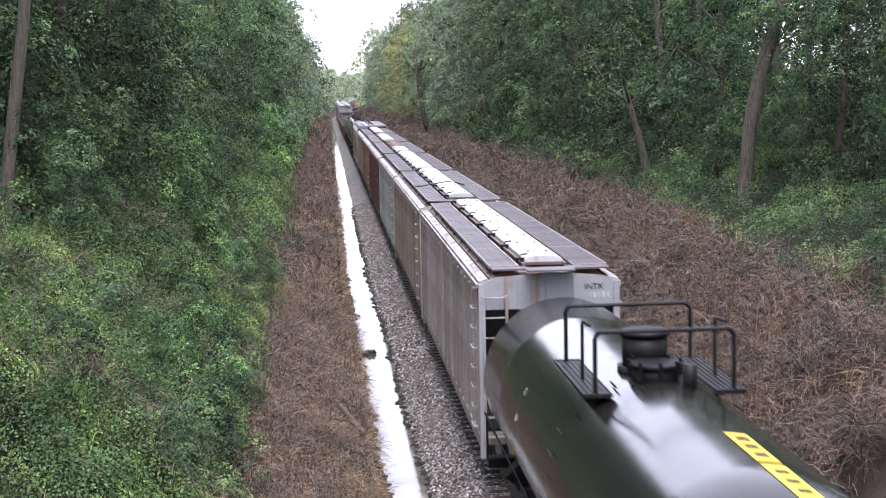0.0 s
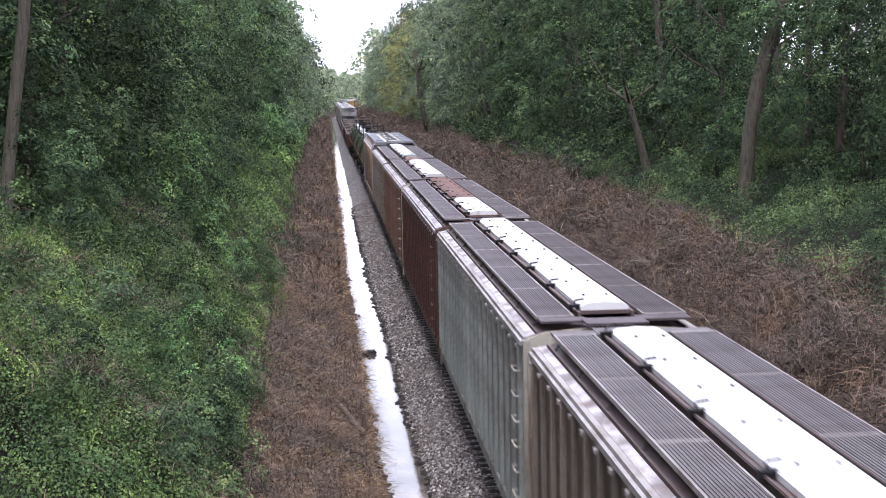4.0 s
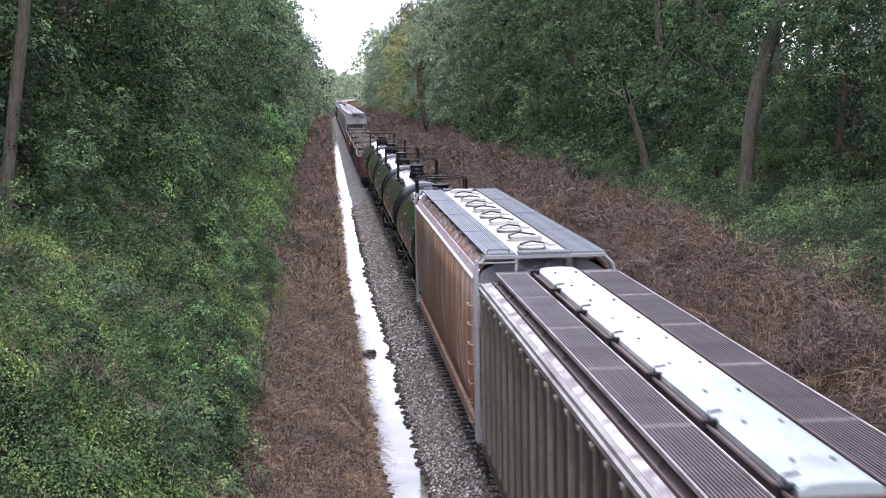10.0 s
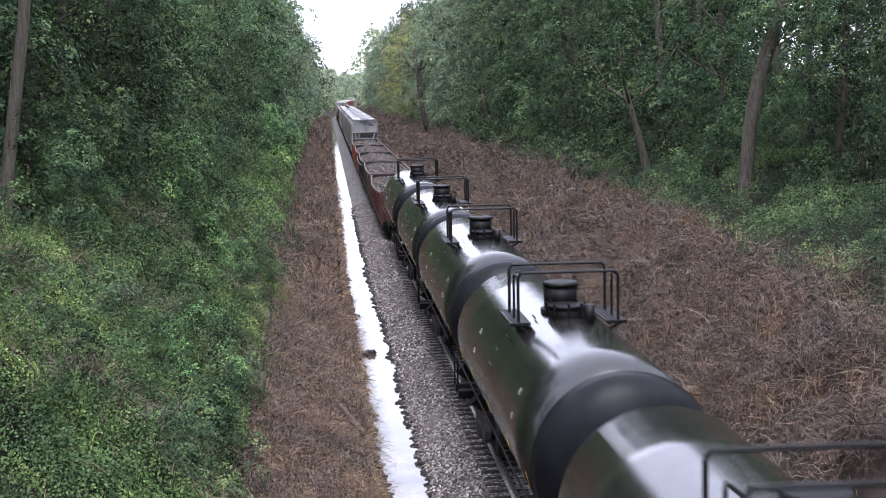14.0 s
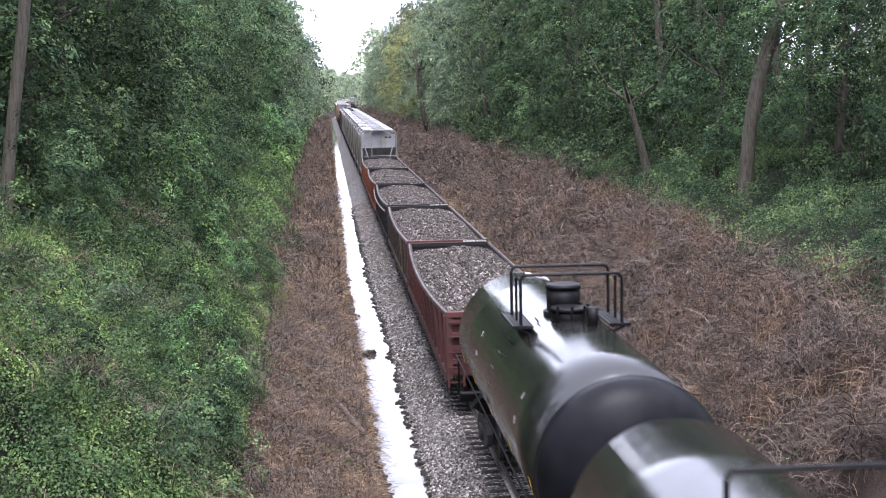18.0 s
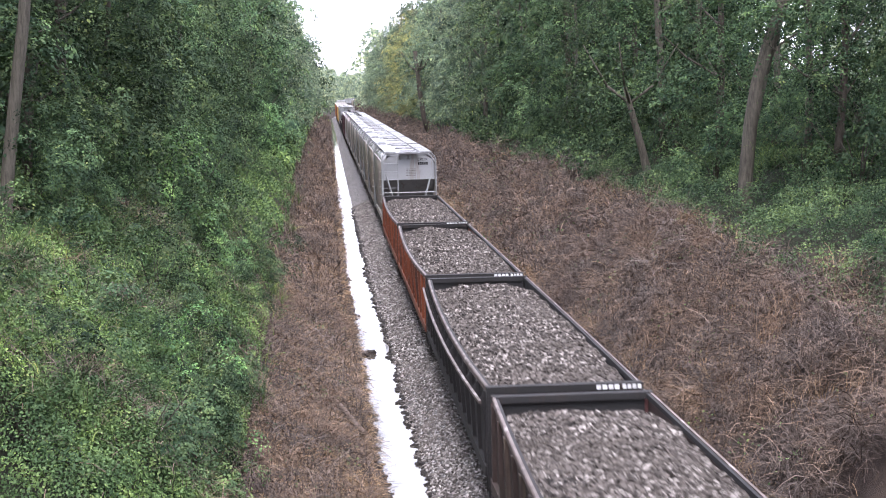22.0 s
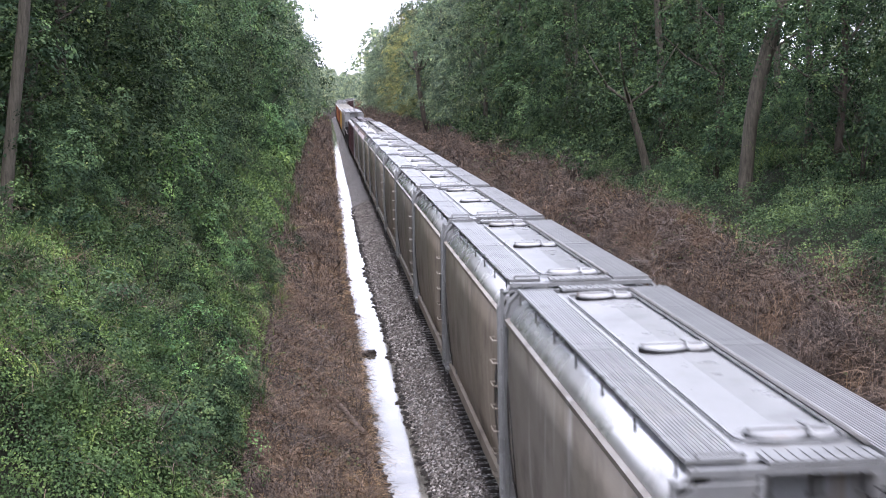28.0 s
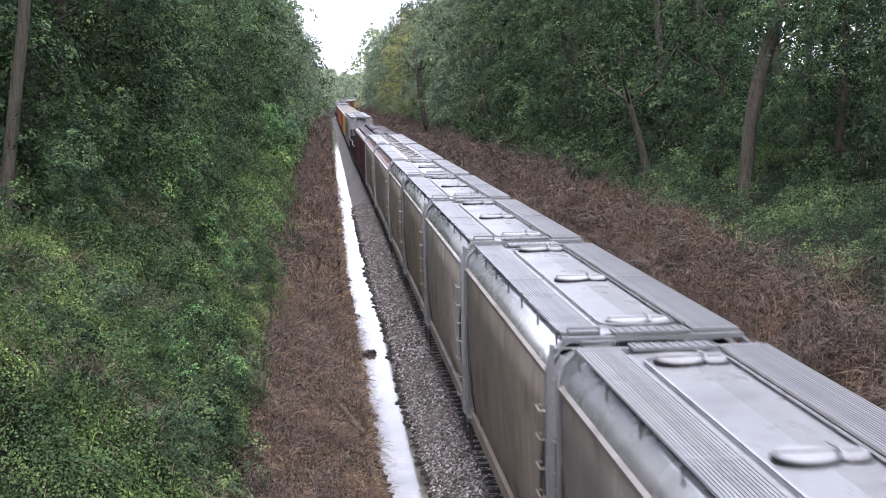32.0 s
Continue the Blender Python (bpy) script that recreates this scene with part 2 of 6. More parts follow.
P_WORNWHITE = paint("flaking_white_edge", (0.72, 0.7, 0.68), (0.1, 0.07, 0.065), (0.16, 0.08, 0.055), 0.85, 0.3, 0.45, tone=0.62, patch=2.6)
P_RIBPALE = paint("pale_rib_edge", (0.42, 0.36, 0.29), (0.2, 0.14, 0.1), (0.2, 0.1, 0.06), 0.4, 0.4, tone=0.4)
P_RIBRUST = paint("rust_worn_rib", (0.27, 0.15, 0.1), (0.12, 0.07, 0.05), (0.2, 0.08, 0.04), 0.4, 0.5, tone=0.5)
P_HATCHWHITE = paint("hatch_white", (0.74, 0.75, 0.75), (0.5, 0.5, 0.48), (0.42, 0.34, 0.28), 0.15, 0.12, 0.35, tone=0.62)
P_HATCHGREY = paint("hatch_chalky_grey", (0.58, 0.58, 0.56), (0.3, 0.29, 0.27), (0.34, 0.25, 0.18), 0.4, 0.1, 0.45, tone=0.6, patch=3.0)
P_HATCHMINT = paint("hatch_pale_green", (0.64, 0.74, 0.75), (0.42, 0.44, 0.43), (0.4, 0.3, 0.24), 0.25, 0.12, 0.35, tone=0.55)
P_HATCHRED = paint("hatch_rust_red", (0.21, 0.075, 0.04), (0.15, 0.07, 0.045), (0.25, 0.1, 0.05), 0.3, 0.2, 0.6, tone=0.5)
P_ROOFWHITE = paint("roof_white", (0.66, 0.64, 0.6), (0.45, 0.41, 0.36), (0.36, 0.22, 0.13), 0.25, 0.15, tone=0.6)
P_EAVE = paint("galvanised_eave", (0.5, 0.47, 0.45), (0.2, 0.15, 0.13), (0.14, 0.07, 0.05), 0.45, 0.4, 0.4, tone=0.5)
P_ROOFDARK = paint("roof_brown_grey", (0.17, 0.12, 0.11), (0.09, 0.065, 0.06), (0.17, 0.075, 0.045), 0.4, 0.35, tone=0.5)
P_GRATE = paint("galvanised_grating", (0.3, 0.275, 0.28), (0.17, 0.14, 0.14), (0.17, 0.12, 0.1), 0.4, 0.1, 0.5, 0.3, 0.36)
P_GRATEDARK = paint("weathered_grating", (0.2, 0.16, 0.165), (0.11, 0.08, 0.08), (0.13, 0.08, 0.065), 0.4, 0.15, 0.5, 0.3, 0.34)
P_GRATEBLUE = paint("blue_grey_grating", (0.3, 0.33, 0.37), (0.22, 0.22, 0.23), (0.2, 0.17, 0.15), 0.3, 0.1, 0.5, 0.2, 0.5)
# Grimy dark parts, with the shade under the cars put into the colour.
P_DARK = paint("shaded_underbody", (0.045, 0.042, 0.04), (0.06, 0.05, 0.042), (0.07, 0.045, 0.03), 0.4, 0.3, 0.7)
P_SLOPE = paint("grey_slope_sheet", (0.25, 0.245, 0.235), (0.15, 0.14, 0.13), (0.14, 0.1, 0.075), 0.35, 0.25, tone=0.7)
P_TANK, _n, _l, _b = material("black_tank_enamel", 0.15, 0.0, 0.85)
_l.new(mix(_n, _l, ramp(_n, _l, noise_tex(_n, _l, 0.7, 6), [(0.4, (0, 0, 0)), (0.8, (0.7, 0.7, 0.7))]), (0.009, 0.0095, 0.0085), (0.024, 0.0225, 0.019)), _b.inputs["Base Color"])
_l.new(ramp(_n, _l, noise_tex(_n, _l, 1.2, 5, stretch=(2, 2, 0.4)), [(0.3, (0.13, 0.13, 0.13)), (0.8, (0.23, 0.23, 0.23))]), _b.inputs["Roughness"])
_b.inputs["IOR"].default_value = 1.46
P_BLACK, _n, _l, _b = material("black_fittings", 0.5, 0.0, 0.2)
_l.new(ramp(_n, _l, noise_tex(_n, _l, 3.0, 5), [(0.4, (0.004, 0.004, 0.005)), (0.8, (0.016, 0.014, 0.013))]), _b.inputs["Base Color"])
P_LABEL = paint("white_stencil", (0.75, 0.75, 0.74), (0.5, 0.48, 0.45), (0.5, 0.45, 0.4), 0.1, 0.02, tone=0.85)
P_YELLOW = paint("yellow_decal", (0.75, 0.5, 0.03), (0.5, 0.36, 0.06), (0.5, 0.36, 0.06), 0.08, 0.02, tone=0.85)
P_GONRED = paint("gondola_dark_red", (0.13, 0.033, 0.028), (0.06, 0.035, 0.03), (0.1, 0.045, 0.03), 0.4, 0.45, 0.7, tone=0.6)
P_GONBROWN = paint("gondola_brown", (0.085, 0.05, 0.038), (0.05, 0.036, 0.03), (0.3, 0.24, 0.15), 0.45, 0.45, 0.7, tone=0.45)
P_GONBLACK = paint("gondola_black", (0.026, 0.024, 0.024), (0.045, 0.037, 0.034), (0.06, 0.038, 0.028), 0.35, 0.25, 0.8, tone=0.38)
P_GONORANGE = paint("gondola_orange", (0.3, 0.075, 0.025), (0.1, 0.05, 0.035), (0.07, 0.035, 0.028), 0.45, 0.6, tone=0.62)
P_RIM = paint("scuffed_rim", (0.16, 0.125, 0.11), (0.07, 0.05, 0.042), (0.55, 0.5, 0.47), 0.5, 0.3, 0.6, 0.0, 0.7, 1.8)
P_BOXRED = paint("boxcar_red", (0.24, 0.055, 0.035), (0.12, 0.06, 0.045), (0.12, 0.05, 0.03), 0.35, 0.3, tone=0.85)
P_BOXYELLOW = paint("boxcar_yellow", (0.55, 0.33, 0.06), (0.3, 0.2, 0.09), (0.25, 0.13, 0.06), 0.3, 0.25, tone=0.85)
P_BOXORANGE = paint("boxcar_orange", (0.45, 0.16, 0.04), (0.22, 0.11, 0.06), (0.2, 0.09, 0.04), 0.3, 0.25, tone=0.85)
P_BURGUNDY = paint("burgundy_side", (0.085, 0.028, 0.032), (0.05, 0.033, 0.03), (0.06, 0.028, 0.02), 0.35, 0.2)

# ---- the line of the track ----
BEND, RADIUS = 440.0, 1950.0


def on_track(u, off=0.0, z=0.0):
    """Place and heading at u metres along the track, off metres to its right."""
    if u <= BEND:
        return Vector((off, u, z)), 0.0
    a = (u - BEND) / RADIUS
    return Vector((RADIUS - (RADIUS - off) * math.cos(a), BEND + (RADIUS - off) * math.sin(a), z)), -a


def rolled(t):
    """Metres that the train has run by t seconds."""
    k = (t - 16) / 16
    return 11.3926 * t + 0.7777 * (k * k - 1) - 1.2505 * (k ** 3 - k)


def cut_line(xs, zs, x):
    return float(np.interp(x, xs, zs))


LEFT_X, LEFT_Z = [-900, -60, -40, -18, -13, -9.3, -6.3, -4.2, -3.75, -3.3, -2.5, -2.0, -1.5, 0], [9, 8, 7.4, 5.9, 4.6, 2.3, 0.45, -0.45, -0.7, -0.95, -0.95, -0.42, -0.19, -0.182]
RIGHT_X, RIGHT_Z = [0, 1.5, 2.2, 2.7, 3.2, 8.6, 11.5, 16, 40, 60, 900], [-0.182, -0.19, -0.36, -0.65, -0.7, 3.2, 4.4, 5.3, 7.0, 8, 9]


def lump(x, y, z=0.0):
    return noise.noise(Vector((x, y, z)))


def shores(u):
    """Both edges of the ditch water: they wander round clods, roots and stones."""
    a = 0.14 * lump(u * 0.9, 1.3) + 0.14 * lump(u * 2.3, 4.1) + 0.13 * lump(u * 5.1, 9.9) + 0.06 * lump(u * 11.0, 2.2)
    b = 0.17 * lump(u * 0.7, 8.3) + 0.14 * lump(u * 1.9, 6.1) + 0.12 * lump(u * 4.7, 5.5) + 0.06 * lump(u * 10.0, 3.7)
    left = float(np.interp(u, [16, 32, 40, 48, 60, 70, 100, 170, 300, 350, 365, 470], [-3.42, -3.4, -3.5, -3.65, -3.65, -3.8, -3.75, -3.5, -3.28, -3.1, -3.1, -3.2])) + a
    right = float(np.interp(u, [16, 32, 40, 48, 60, 70, 100, 170, 300, 350, 365, 470], [-2.36, -2.4, -2.46, -2.46, -2.58, -2.64, -2.64, -2.58, -2.52, -2.6, -2.5, -2.6])) + b
    return left, max(right, left + 0.1)


def ground_z(u, off):
    if -4.2 < off < -1.5 and 14 < u < 470:
        wl, wr = shores(u)
        if off > wr:
            return float(np.interp(off, [wr, -1.9, -1.5], [-0.745, -0.38, -0.19]))
        if off < wl:
            return float(np.interp(off, [-4.2, wl - 0.25, wl], [-0.45, -0.62, -0.745]))
        return -0.745 - 0.3 * min(1.0, min(off - wl, wr - off) / 0.3)
    z = cut_line(LEFT_X, LEFT_Z, off) if off < 0 else cut_line(RIGHT_X, RIGHT_Z, off)
    d = abs(off) - 3.6
    if d > 0:
        k = min(d / 3.0, 1.0)
        z += k * (0.8 * lump(off * 0.22, u * 0.12, 3.1) + 0.42 * lump(off * 0.75, u * 0.6, 7.7))
    return z


# ---- mesh helpers ----
def arrays_mesh(name, verts, faces, mats=(), smooth=False):
    """A mesh from arrays of vertices and of faces that all have the same number of corners."""
    me = bpy.data.meshes.new(name)
    verts, faces = np.asarray(verts, np.float32), np.asarray(faces, np.int32)
    me.vertices.add(len(verts))
    me.vertices.foreach_set("co", verts.ravel())
    k = faces.shape[1]
    me.loops.add(faces.size)
    me.loops.foreach_set("vertex_index", faces.ravel())
    me.polygons.add(len(faces))
    me.polygons.foreach_set("loop_start", np.arange(0, faces.size, k, dtype=np.int32))
    me.polygons.foreach_set("loop_total", np.full(len(faces), k, np.int32))
    me.polygons.foreach_set("use_smooth", np.full(len(faces), smooth))
    me.update(calc_edges=True)
    me.validate()
    for m in mats:
        me.materials.append(m)
    return me


def box(bm, x0, x1, y0, y1, z0, z1):
    v = [bm.verts.new((x, y, z)) for z in (z0, z1) for y in (y0, y1) for x in (x0, x1)]
    for f in ((0, 2, 3, 1), (4, 5, 7, 6), (0, 1, 5, 4), (2, 6, 7, 3), (0, 4, 6, 2), (1, 3, 7, 5)):
        bm.faces.new([v[i] for i in f])


def rod(bm, a, b, r, n=6, cap=True, r2=None):
    a, b = Vector(a), Vector(b)
    q = (b - a).to_track_quat("Z", "Y")
    rings = []
    for p, rr in ((a, r), (b, r if r2 is None else r2)):
        rings.append([bm.verts.new(p + q @ Vector((rr * math.cos(2 * math.pi * i / n), rr * math.sin(2 * math.pi * i / n), 0))) for i in range(n)])
    for i in range(n):
        f = bm.faces.new((rings[0][i], rings[0][(i + 1) % n], rings[1][(i + 1) % n], rings[1][i]))
        f.smooth = n > 6
    if cap:
        bm.faces.new(rings[0][::-1])
        bm.faces.new(rings[1])


def pipe(bm, pts, r, n=6):
    for a, b in zip(pts, pts[1:]):
        rod(bm, a, b, r, n)


def loft(bm, rings, closed=True, caps=True, smooth=False):
    vs = [[bm.verts.new(p) for p in ring] for ring in rings]
    n = len(vs[0])
    for a, b in zip(vs, vs[1:]):
        for i in range(n if closed else n - 1):
            f = bm.faces.new((a[i], a[(i + 1) % n], b[(i + 1) % n], b[i]))
            f.smooth = smooth
    if caps and closed:
        bm.faces.new(vs[0][::-1])
        bm.faces.new(vs[-1])


def sheet(bm, pts, thick):
    """A plate with the outline pts (in order round it), thickened along its normal."""
    p = [Vector(q) for q in pts]
    nrm = (p[1] - p[0]).cross(p[2] - p[1]).normalized() * thick
    loft(bm, [p, [q + nrm for q in p]])


def finished(name, bm, mat, bevel=0.0):
    if bevel:
        bmesh.ops.bevel(bm, geom=bm.edges[:], offset=bevel, segments=1, affect="EDGES")
    bmesh.ops.recalc_face_normals(bm, faces=bm.faces[:])
    me = bpy.data.meshes.new(name)
    bm.to_mesh(me)
    bm.free()
    me.materials.append(mat)
    return me


def part(name, bm, mat, parent, label="", bevel=0.0):
    me = finished(name, bm, mat, bevel)
    ob = new(name, me)
    ob.parent = parent
    if label:
        ob["label"] = label
    return ob


def again(ob, x, y, z, rz=0.0, parent=None):
    """The same part once more, on the same mesh."""
    o = new(ob.name.split(".")[0], ob.data)
    o.parent = parent or ob.parent
    o.matrix_basis = pose(x, y, z, 0, 0, rz)
    return o


MESHES = {}


def repeat(name, key, build, mat, parent, spots, bevel=0.0):
    """One part at several spots (x, y, z, turn), all on one mesh; meshes with the same key are built once."""
    if key not in MESHES:
        bm = bmesh.new()
        build(bm)
        MESHES[key] = finished(name, bm, mat, bevel)
    out = []
    for x, y, z, rz in spots:
        o = new(name, MESHES[key])
        o.parent = parent
        o.matrix_basis = pose(x, y, z, 0, 0, rz)
        out.append(o)
    return out


def thing(name, label, category, group="", kind=""):
    ob = new(name)
    ob.empty_display_size = 0.5
    return tagged(ob, label, category, group, kind)


# ---- ground: one sheet along the cutting ----
def build_ground():
    offs = [-900, -300, -120, -60, -40, -30, -24] + list(np.arange(-20, -6.2, 0.7)) + list(np.arange(-6.3, -3.95, 0.25)) + list(np.arange(-3.9, -1.95, 0.1)) + [-1.9, -1.7, -1.5, 0, 1.4, 1.8, 2.2, 2.5, 2.7, 3.0, 3.3] + list(np.arange(3.8, 9.5, 0.45)) + list(np.arange(10, 20, 0.9)) + [24, 30, 40, 60, 120, 300, 900]
    us = [-900, -400, -150, -60, -20, 0, 8, 11] + list(np.arange(13, 70, 0.3)) + list(np.arange(70, 130, 0.8)) + list(np.arange(130, 300, 2.5)) + list(np.arange(300, 760, 8)) + [800, 900, 1100, 1500]
    verts, faces, mi = [], [], []
    for u in us:
        for o in offs:
            p, _ = on_track(u, o, ground_z(u, o))
            verts.append(p)
    w = len(offs)
    for i in range(len(us) - 1):
        for j in range(w - 1):
            a = i * w + j
            faces.append((a, a + 1, a + w + 1, a + w))
            m = 0.5 * (offs[j] + offs[j + 1])
            mi.append(0 if -3.1 < m < 2.6 else (2 if (m < -6.3 or m > 8.3) else 1))
    me = arrays_mesh("ground", verts, faces, (M_BALLAST, M_EARTH, M_FOREST), True)
    me.polygons.foreach_set("material_index", np.array(mi, np.int32))
    tagged(new("ground", me), "ground of the railway cutting, grey ballast bed between brown earth banks", "ground", kind="structure")


def build_water():
    """The flooded ditch: its edges wander round tufts and stones."""
    verts, faces = [], []
    us = list(np.arange(16, 140, 0.07)) + list(np.arange(140, 470, 0.6))
    for u in us:
        left, right = shores(u)
        for o in np.linspace(left - 0.03, right + 0.03, 4):
            verts.append(on_track(u, o, -0.72)[0])
    for i in range(len(us) - 1):
        for j in range(3):
            a = i * 4 + j
            faces.append((a, a + 1, a + 5, a + 4))
    tagged(new("water", arrays_mesh("water", verts, faces, (M_WATER,))), "still ditch water mirroring the white sky beside the ballast", "water", kind="structure")


build_ground()
build_water()


def build_track():
    road = thing("railway_track", "single railway track of steel rails on dark timber sleepers", "railway track", kind="structure")
    prof = [(-0.07, -0.17), (0.07, -0.17), (0.07, -0.155), (0.012, -0.13), (0.012, -0.045), (0.036, -0.035), (0.036, -0.006), (0.028, 0.0), (-0.028, 0.0), (-0.036, -0.006), (-0.036, -0.035), (-0.012, -0.045), (-0.012, -0.13), (-0.07, -0.155)]
    us = [-300, 0, 20] + list(np.arange(40, 700, 20.0))
    for side in (-0.753, 0.753):
        bm = bmesh.new()
        loft(bm, [[on_track(u, side + x, z)[0] for x, z in prof] for u in us])
        part("rail", bm, M_RAIL, road, "worn steel rail with a bright running face")
    bm = bmesh.new()
    box(bm, -1.3, 1.3, -0.115, 0.115, -0.36, -0.175)
    first = part("sleeper", bm, M_TIE, road, bevel=0.012)
    first.matrix_basis = pose(0, 26, 0)
    for i in range(1, 290):
        again(first, random.uniform(-0.04, 0.04), 26 + i * 0.54, random.uniform(-0.012, 0.004), random.uniform(-1.5, 1.5))
    bm = bmesh.new()
    u = -60.0
    while u < 560:
        if 25.8 < u < 26 + 289.5 * 0.54:
            u = 26 + 290 * 0.54
        p, h = on_track(u)
        c, s = math.cos(h), math.sin(h)
        v = [bm.verts.new((p.x + x * c - y * s, p.y + x * s + y * c, z)) for z in (-0.36, -0.175) for x, y in ((-1.3, -0.115), (1.3, -0.115), (1.3, 0.115), (-1.3, 0.115))]
        for f in ((4, 5, 6, 7), (0, 1, 5, 4), (1, 2, 6, 5), (3, 0, 4, 7)):
            bm.faces.new([v[i] for i in f])
        u += 0.54
    tagged(part("far_sleepers", bm, M_TIE, road), kind="stuff")


# ---- the train: parts that all cars share ----
def wheelset_mesh():
    bm = bmesh.new()
    rod(bm, (-0.95, 0, 0.42), (0.95, 0, 0.42), 0.08, 8)
    for s in (-1, 1):
        rod(bm, (s * 0.68, 0, 0.42), (s * 0.715, 0, 0.42), 0.455, 20)
        rod(bm, (s * 0.715, 0, 0.42), (s * 0.81, 0, 0.42), 0.425, 20)
        rod(bm, (s * 0.95, 0, 0.42), (s * 1.08, 0, 0.42), 0.14, 8)
    return finished("wheelset", bm, P_DARK)


def truck_mesh():
    bm = bmesh.new()
    for s in (-1, 1):
        x0, x1 = (0.93, 1.06) if s > 0 else (-1.06, -0.93)
        ring = [(-1.1, 0.62), (-1.1, 0.4), (-0.72, 0.36), (-0.4, 0.2), (0.4, 0.2), (0.72, 0.36), (1.1, 0.4), (1.1, 0.62), (0.6, 0.8), (-0.6, 0.8)]
        loft(bm, [[(x, y, z) for y, z in ring] for x in (x0, x1)])
        for k in (-0.12, 0.12):
            rod(bm, ((x0 + x1) / 2 + 0.04 * s, k, 0.27), ((x0 + x1) / 2 + 0.04 * s, k, 0.6), 0.1, 8)
    box(bm, -1.0, 1.0, -0.2, 0.2, 0.5, 0.86)
    return finished("truck", bm, P_DARK)


def coupler_mesh():
    bm = bmesh.new()
    box(bm, -0.1, 0.1, -0.72, 0.1, 0.78, 0.95)
    loft(bm, [[(-0.2, -0.72, z), (0.2, -0.72, z), (0.2, -0.98, z), (0.05, -0.9, z), (-0.08, -1.02, z), (-0.2, -0.95, z)] for z in (0.72, 1.0)])
    return finished("coupler", bm, P_DARK)


WHEELSET, TRUCK, COUPLER = wheelset_mesh(), truck_mesh(), coupler_mesh()


def running_gear(car, length, inset=1.9):
    """Two trucks with two wheelsets each, and a coupler at each end."""
    for s in (-1, 1):
        tk = new("truck", TRUCK)
        tk.parent, tk.location = car, (0, s * (length / 2 - inset), 0)
        for w in (-0.87, 0.87):
            ws = new("wheelset", WHEELSET)
            ws.parent, ws.location = tk, (0, w, 0)
        cp = new("coupler", COUPLER)
        cp.parent = car
        cp.matrix_basis = pose(0, s * length / 2, 0, 0, 0, 0 if s < 0 else 180)


def ladder(car, x0, x1, y, z0, z1, mat, step=0.42, name="ladder"):
    bm = bmesh.new()
    for x in (x0, x1):
        box(bm, x - 0.03, x + 0.03, y - 0.03, y + 0.03, z0, z1)
    z = z0 + 0.12
    while z < z1:
        rod(bm, (x0, y - 0.03, z), (x1, y - 0.03, z), 0.018, 5)
        z += step
    return part(name, bm, mat, car)


def side_ladder(car, x, y0, y1, z0, z1, mat):
    s = -1 if x < 0 else 1
    z, zs = z0, []
    while z < z1:
        zs.append(z)
        z += 0.42
    repeat("grab_iron", ("grab", s, round(y1 - y0, 2), mat.name), lambda bm: pipe(bm, [(0, 0, 0), (0.09 * s, 0, 0), (0.09 * s, y1 - y0, 0), (0, y1 - y0, 0)], 0.016, 5), mat, car, [(x, y0, z, 0) for z in zs])


def stirrups(car, x, h):
    """A bent step under each corner."""
    for s in (-1, 1):
        repeat("stirrup", ("stirrup", s), lambda bm: pipe(bm, [(0, 0, 0.95), (0, 0, 0.43), (0, -s * 0.4, 0.43), (0, -s * 0.4, 1.0)], 0.022, 5), P_DARK, car, [(-x, s * h, 0, 0), (x, s * h, 0, 0)])


def grating(car, x0, x1, y0, y1, z, mat, panels=5, pitch=0.042, label="", deep=0.012, seam=None, slats=True):
    """A running board of long narrow bars, in panels with pale cross seams."""
    bm = bmesh.new()
    box(bm, x0, x1, y0, y1, z - 0.06, z - deep)
    n = max(int((x1 - x0) / pitch), 3)
    half = (y1 - y0) / 2
    bar = lambda m, x, y, q: box(m, x - 0.012, x + 0.012, y - half, y + half, q - deep - 0.005, q)
    for i in range(0 if slats else n + 1):
        bar(bm, x0 + (x1 - x0) * i / n, (y0 + y1) / 2, z)
    board = part("running_board", bm, mat, car, label)
    if slats:
        repeat("slat", ("slat", mat.name, round(half, 3), deep), lambda m: bar(m, 0, 0, 0), mat, board, [(x0 + (x1 - x0) * i / n, (y0 + y1) / 2, z, 0) for i in range(n + 1)])
    wide = x1 - x0
    repeat("seam", ("seam", round(wide, 3), (seam or mat).name), lambda bm: box(bm, -wide / 2 - 0.012, wide / 2 + 0.012, -0.028, 0.028, -0.045, 0.006), seam or mat, board, [((x0 + x1) / 2, y0 + (y1 - y0) * k / panels, z, 0) for k in range(panels + 1)])
    return board


def board_brackets(car, x, z_low, z_high, half, count, mat):
    for s in (-1, 1):
        spots = [(s * x, -half + 0.3 + (2 * half - 0.6) * i / (count - 1), 0, 0) for i in range(count)]
        repeat("bracket", ("bracket", s, z_low, z_high, mat.name), lambda bm: rod(bm, (s * 0.18, 0, z_low), (0, 0, z_high), 0.02, 4), mat, car, spots)


def lettering(car, text, x, y, z, size, mat, label=""):
    cu = bpy.data.curves.new("lettering", "FONT")
    cu.body, cu.size, cu.align_x, cu.extrude = text, size, "LEFT", 0.002
    cu.materials.append(mat)
    ob = new("lettering", cu)
    ob.parent = car
    ob.matrix_basis = pose(x, y, z, 90, 0, 0)
    if label:
        ob["label"] = label
    return ob


def bars(car, x, y, z, widths, h, mat, name="number_mark", gap=0.04):
    """Writing that stays unread: short bars on an end sheet, each a part of its own."""
    for w in widths:
        bm = bmesh.new()
        box(bm, x, x + w, y - 0.004, y, z, z + h)
        part(name, bm, mat, car)
        x += w + gap


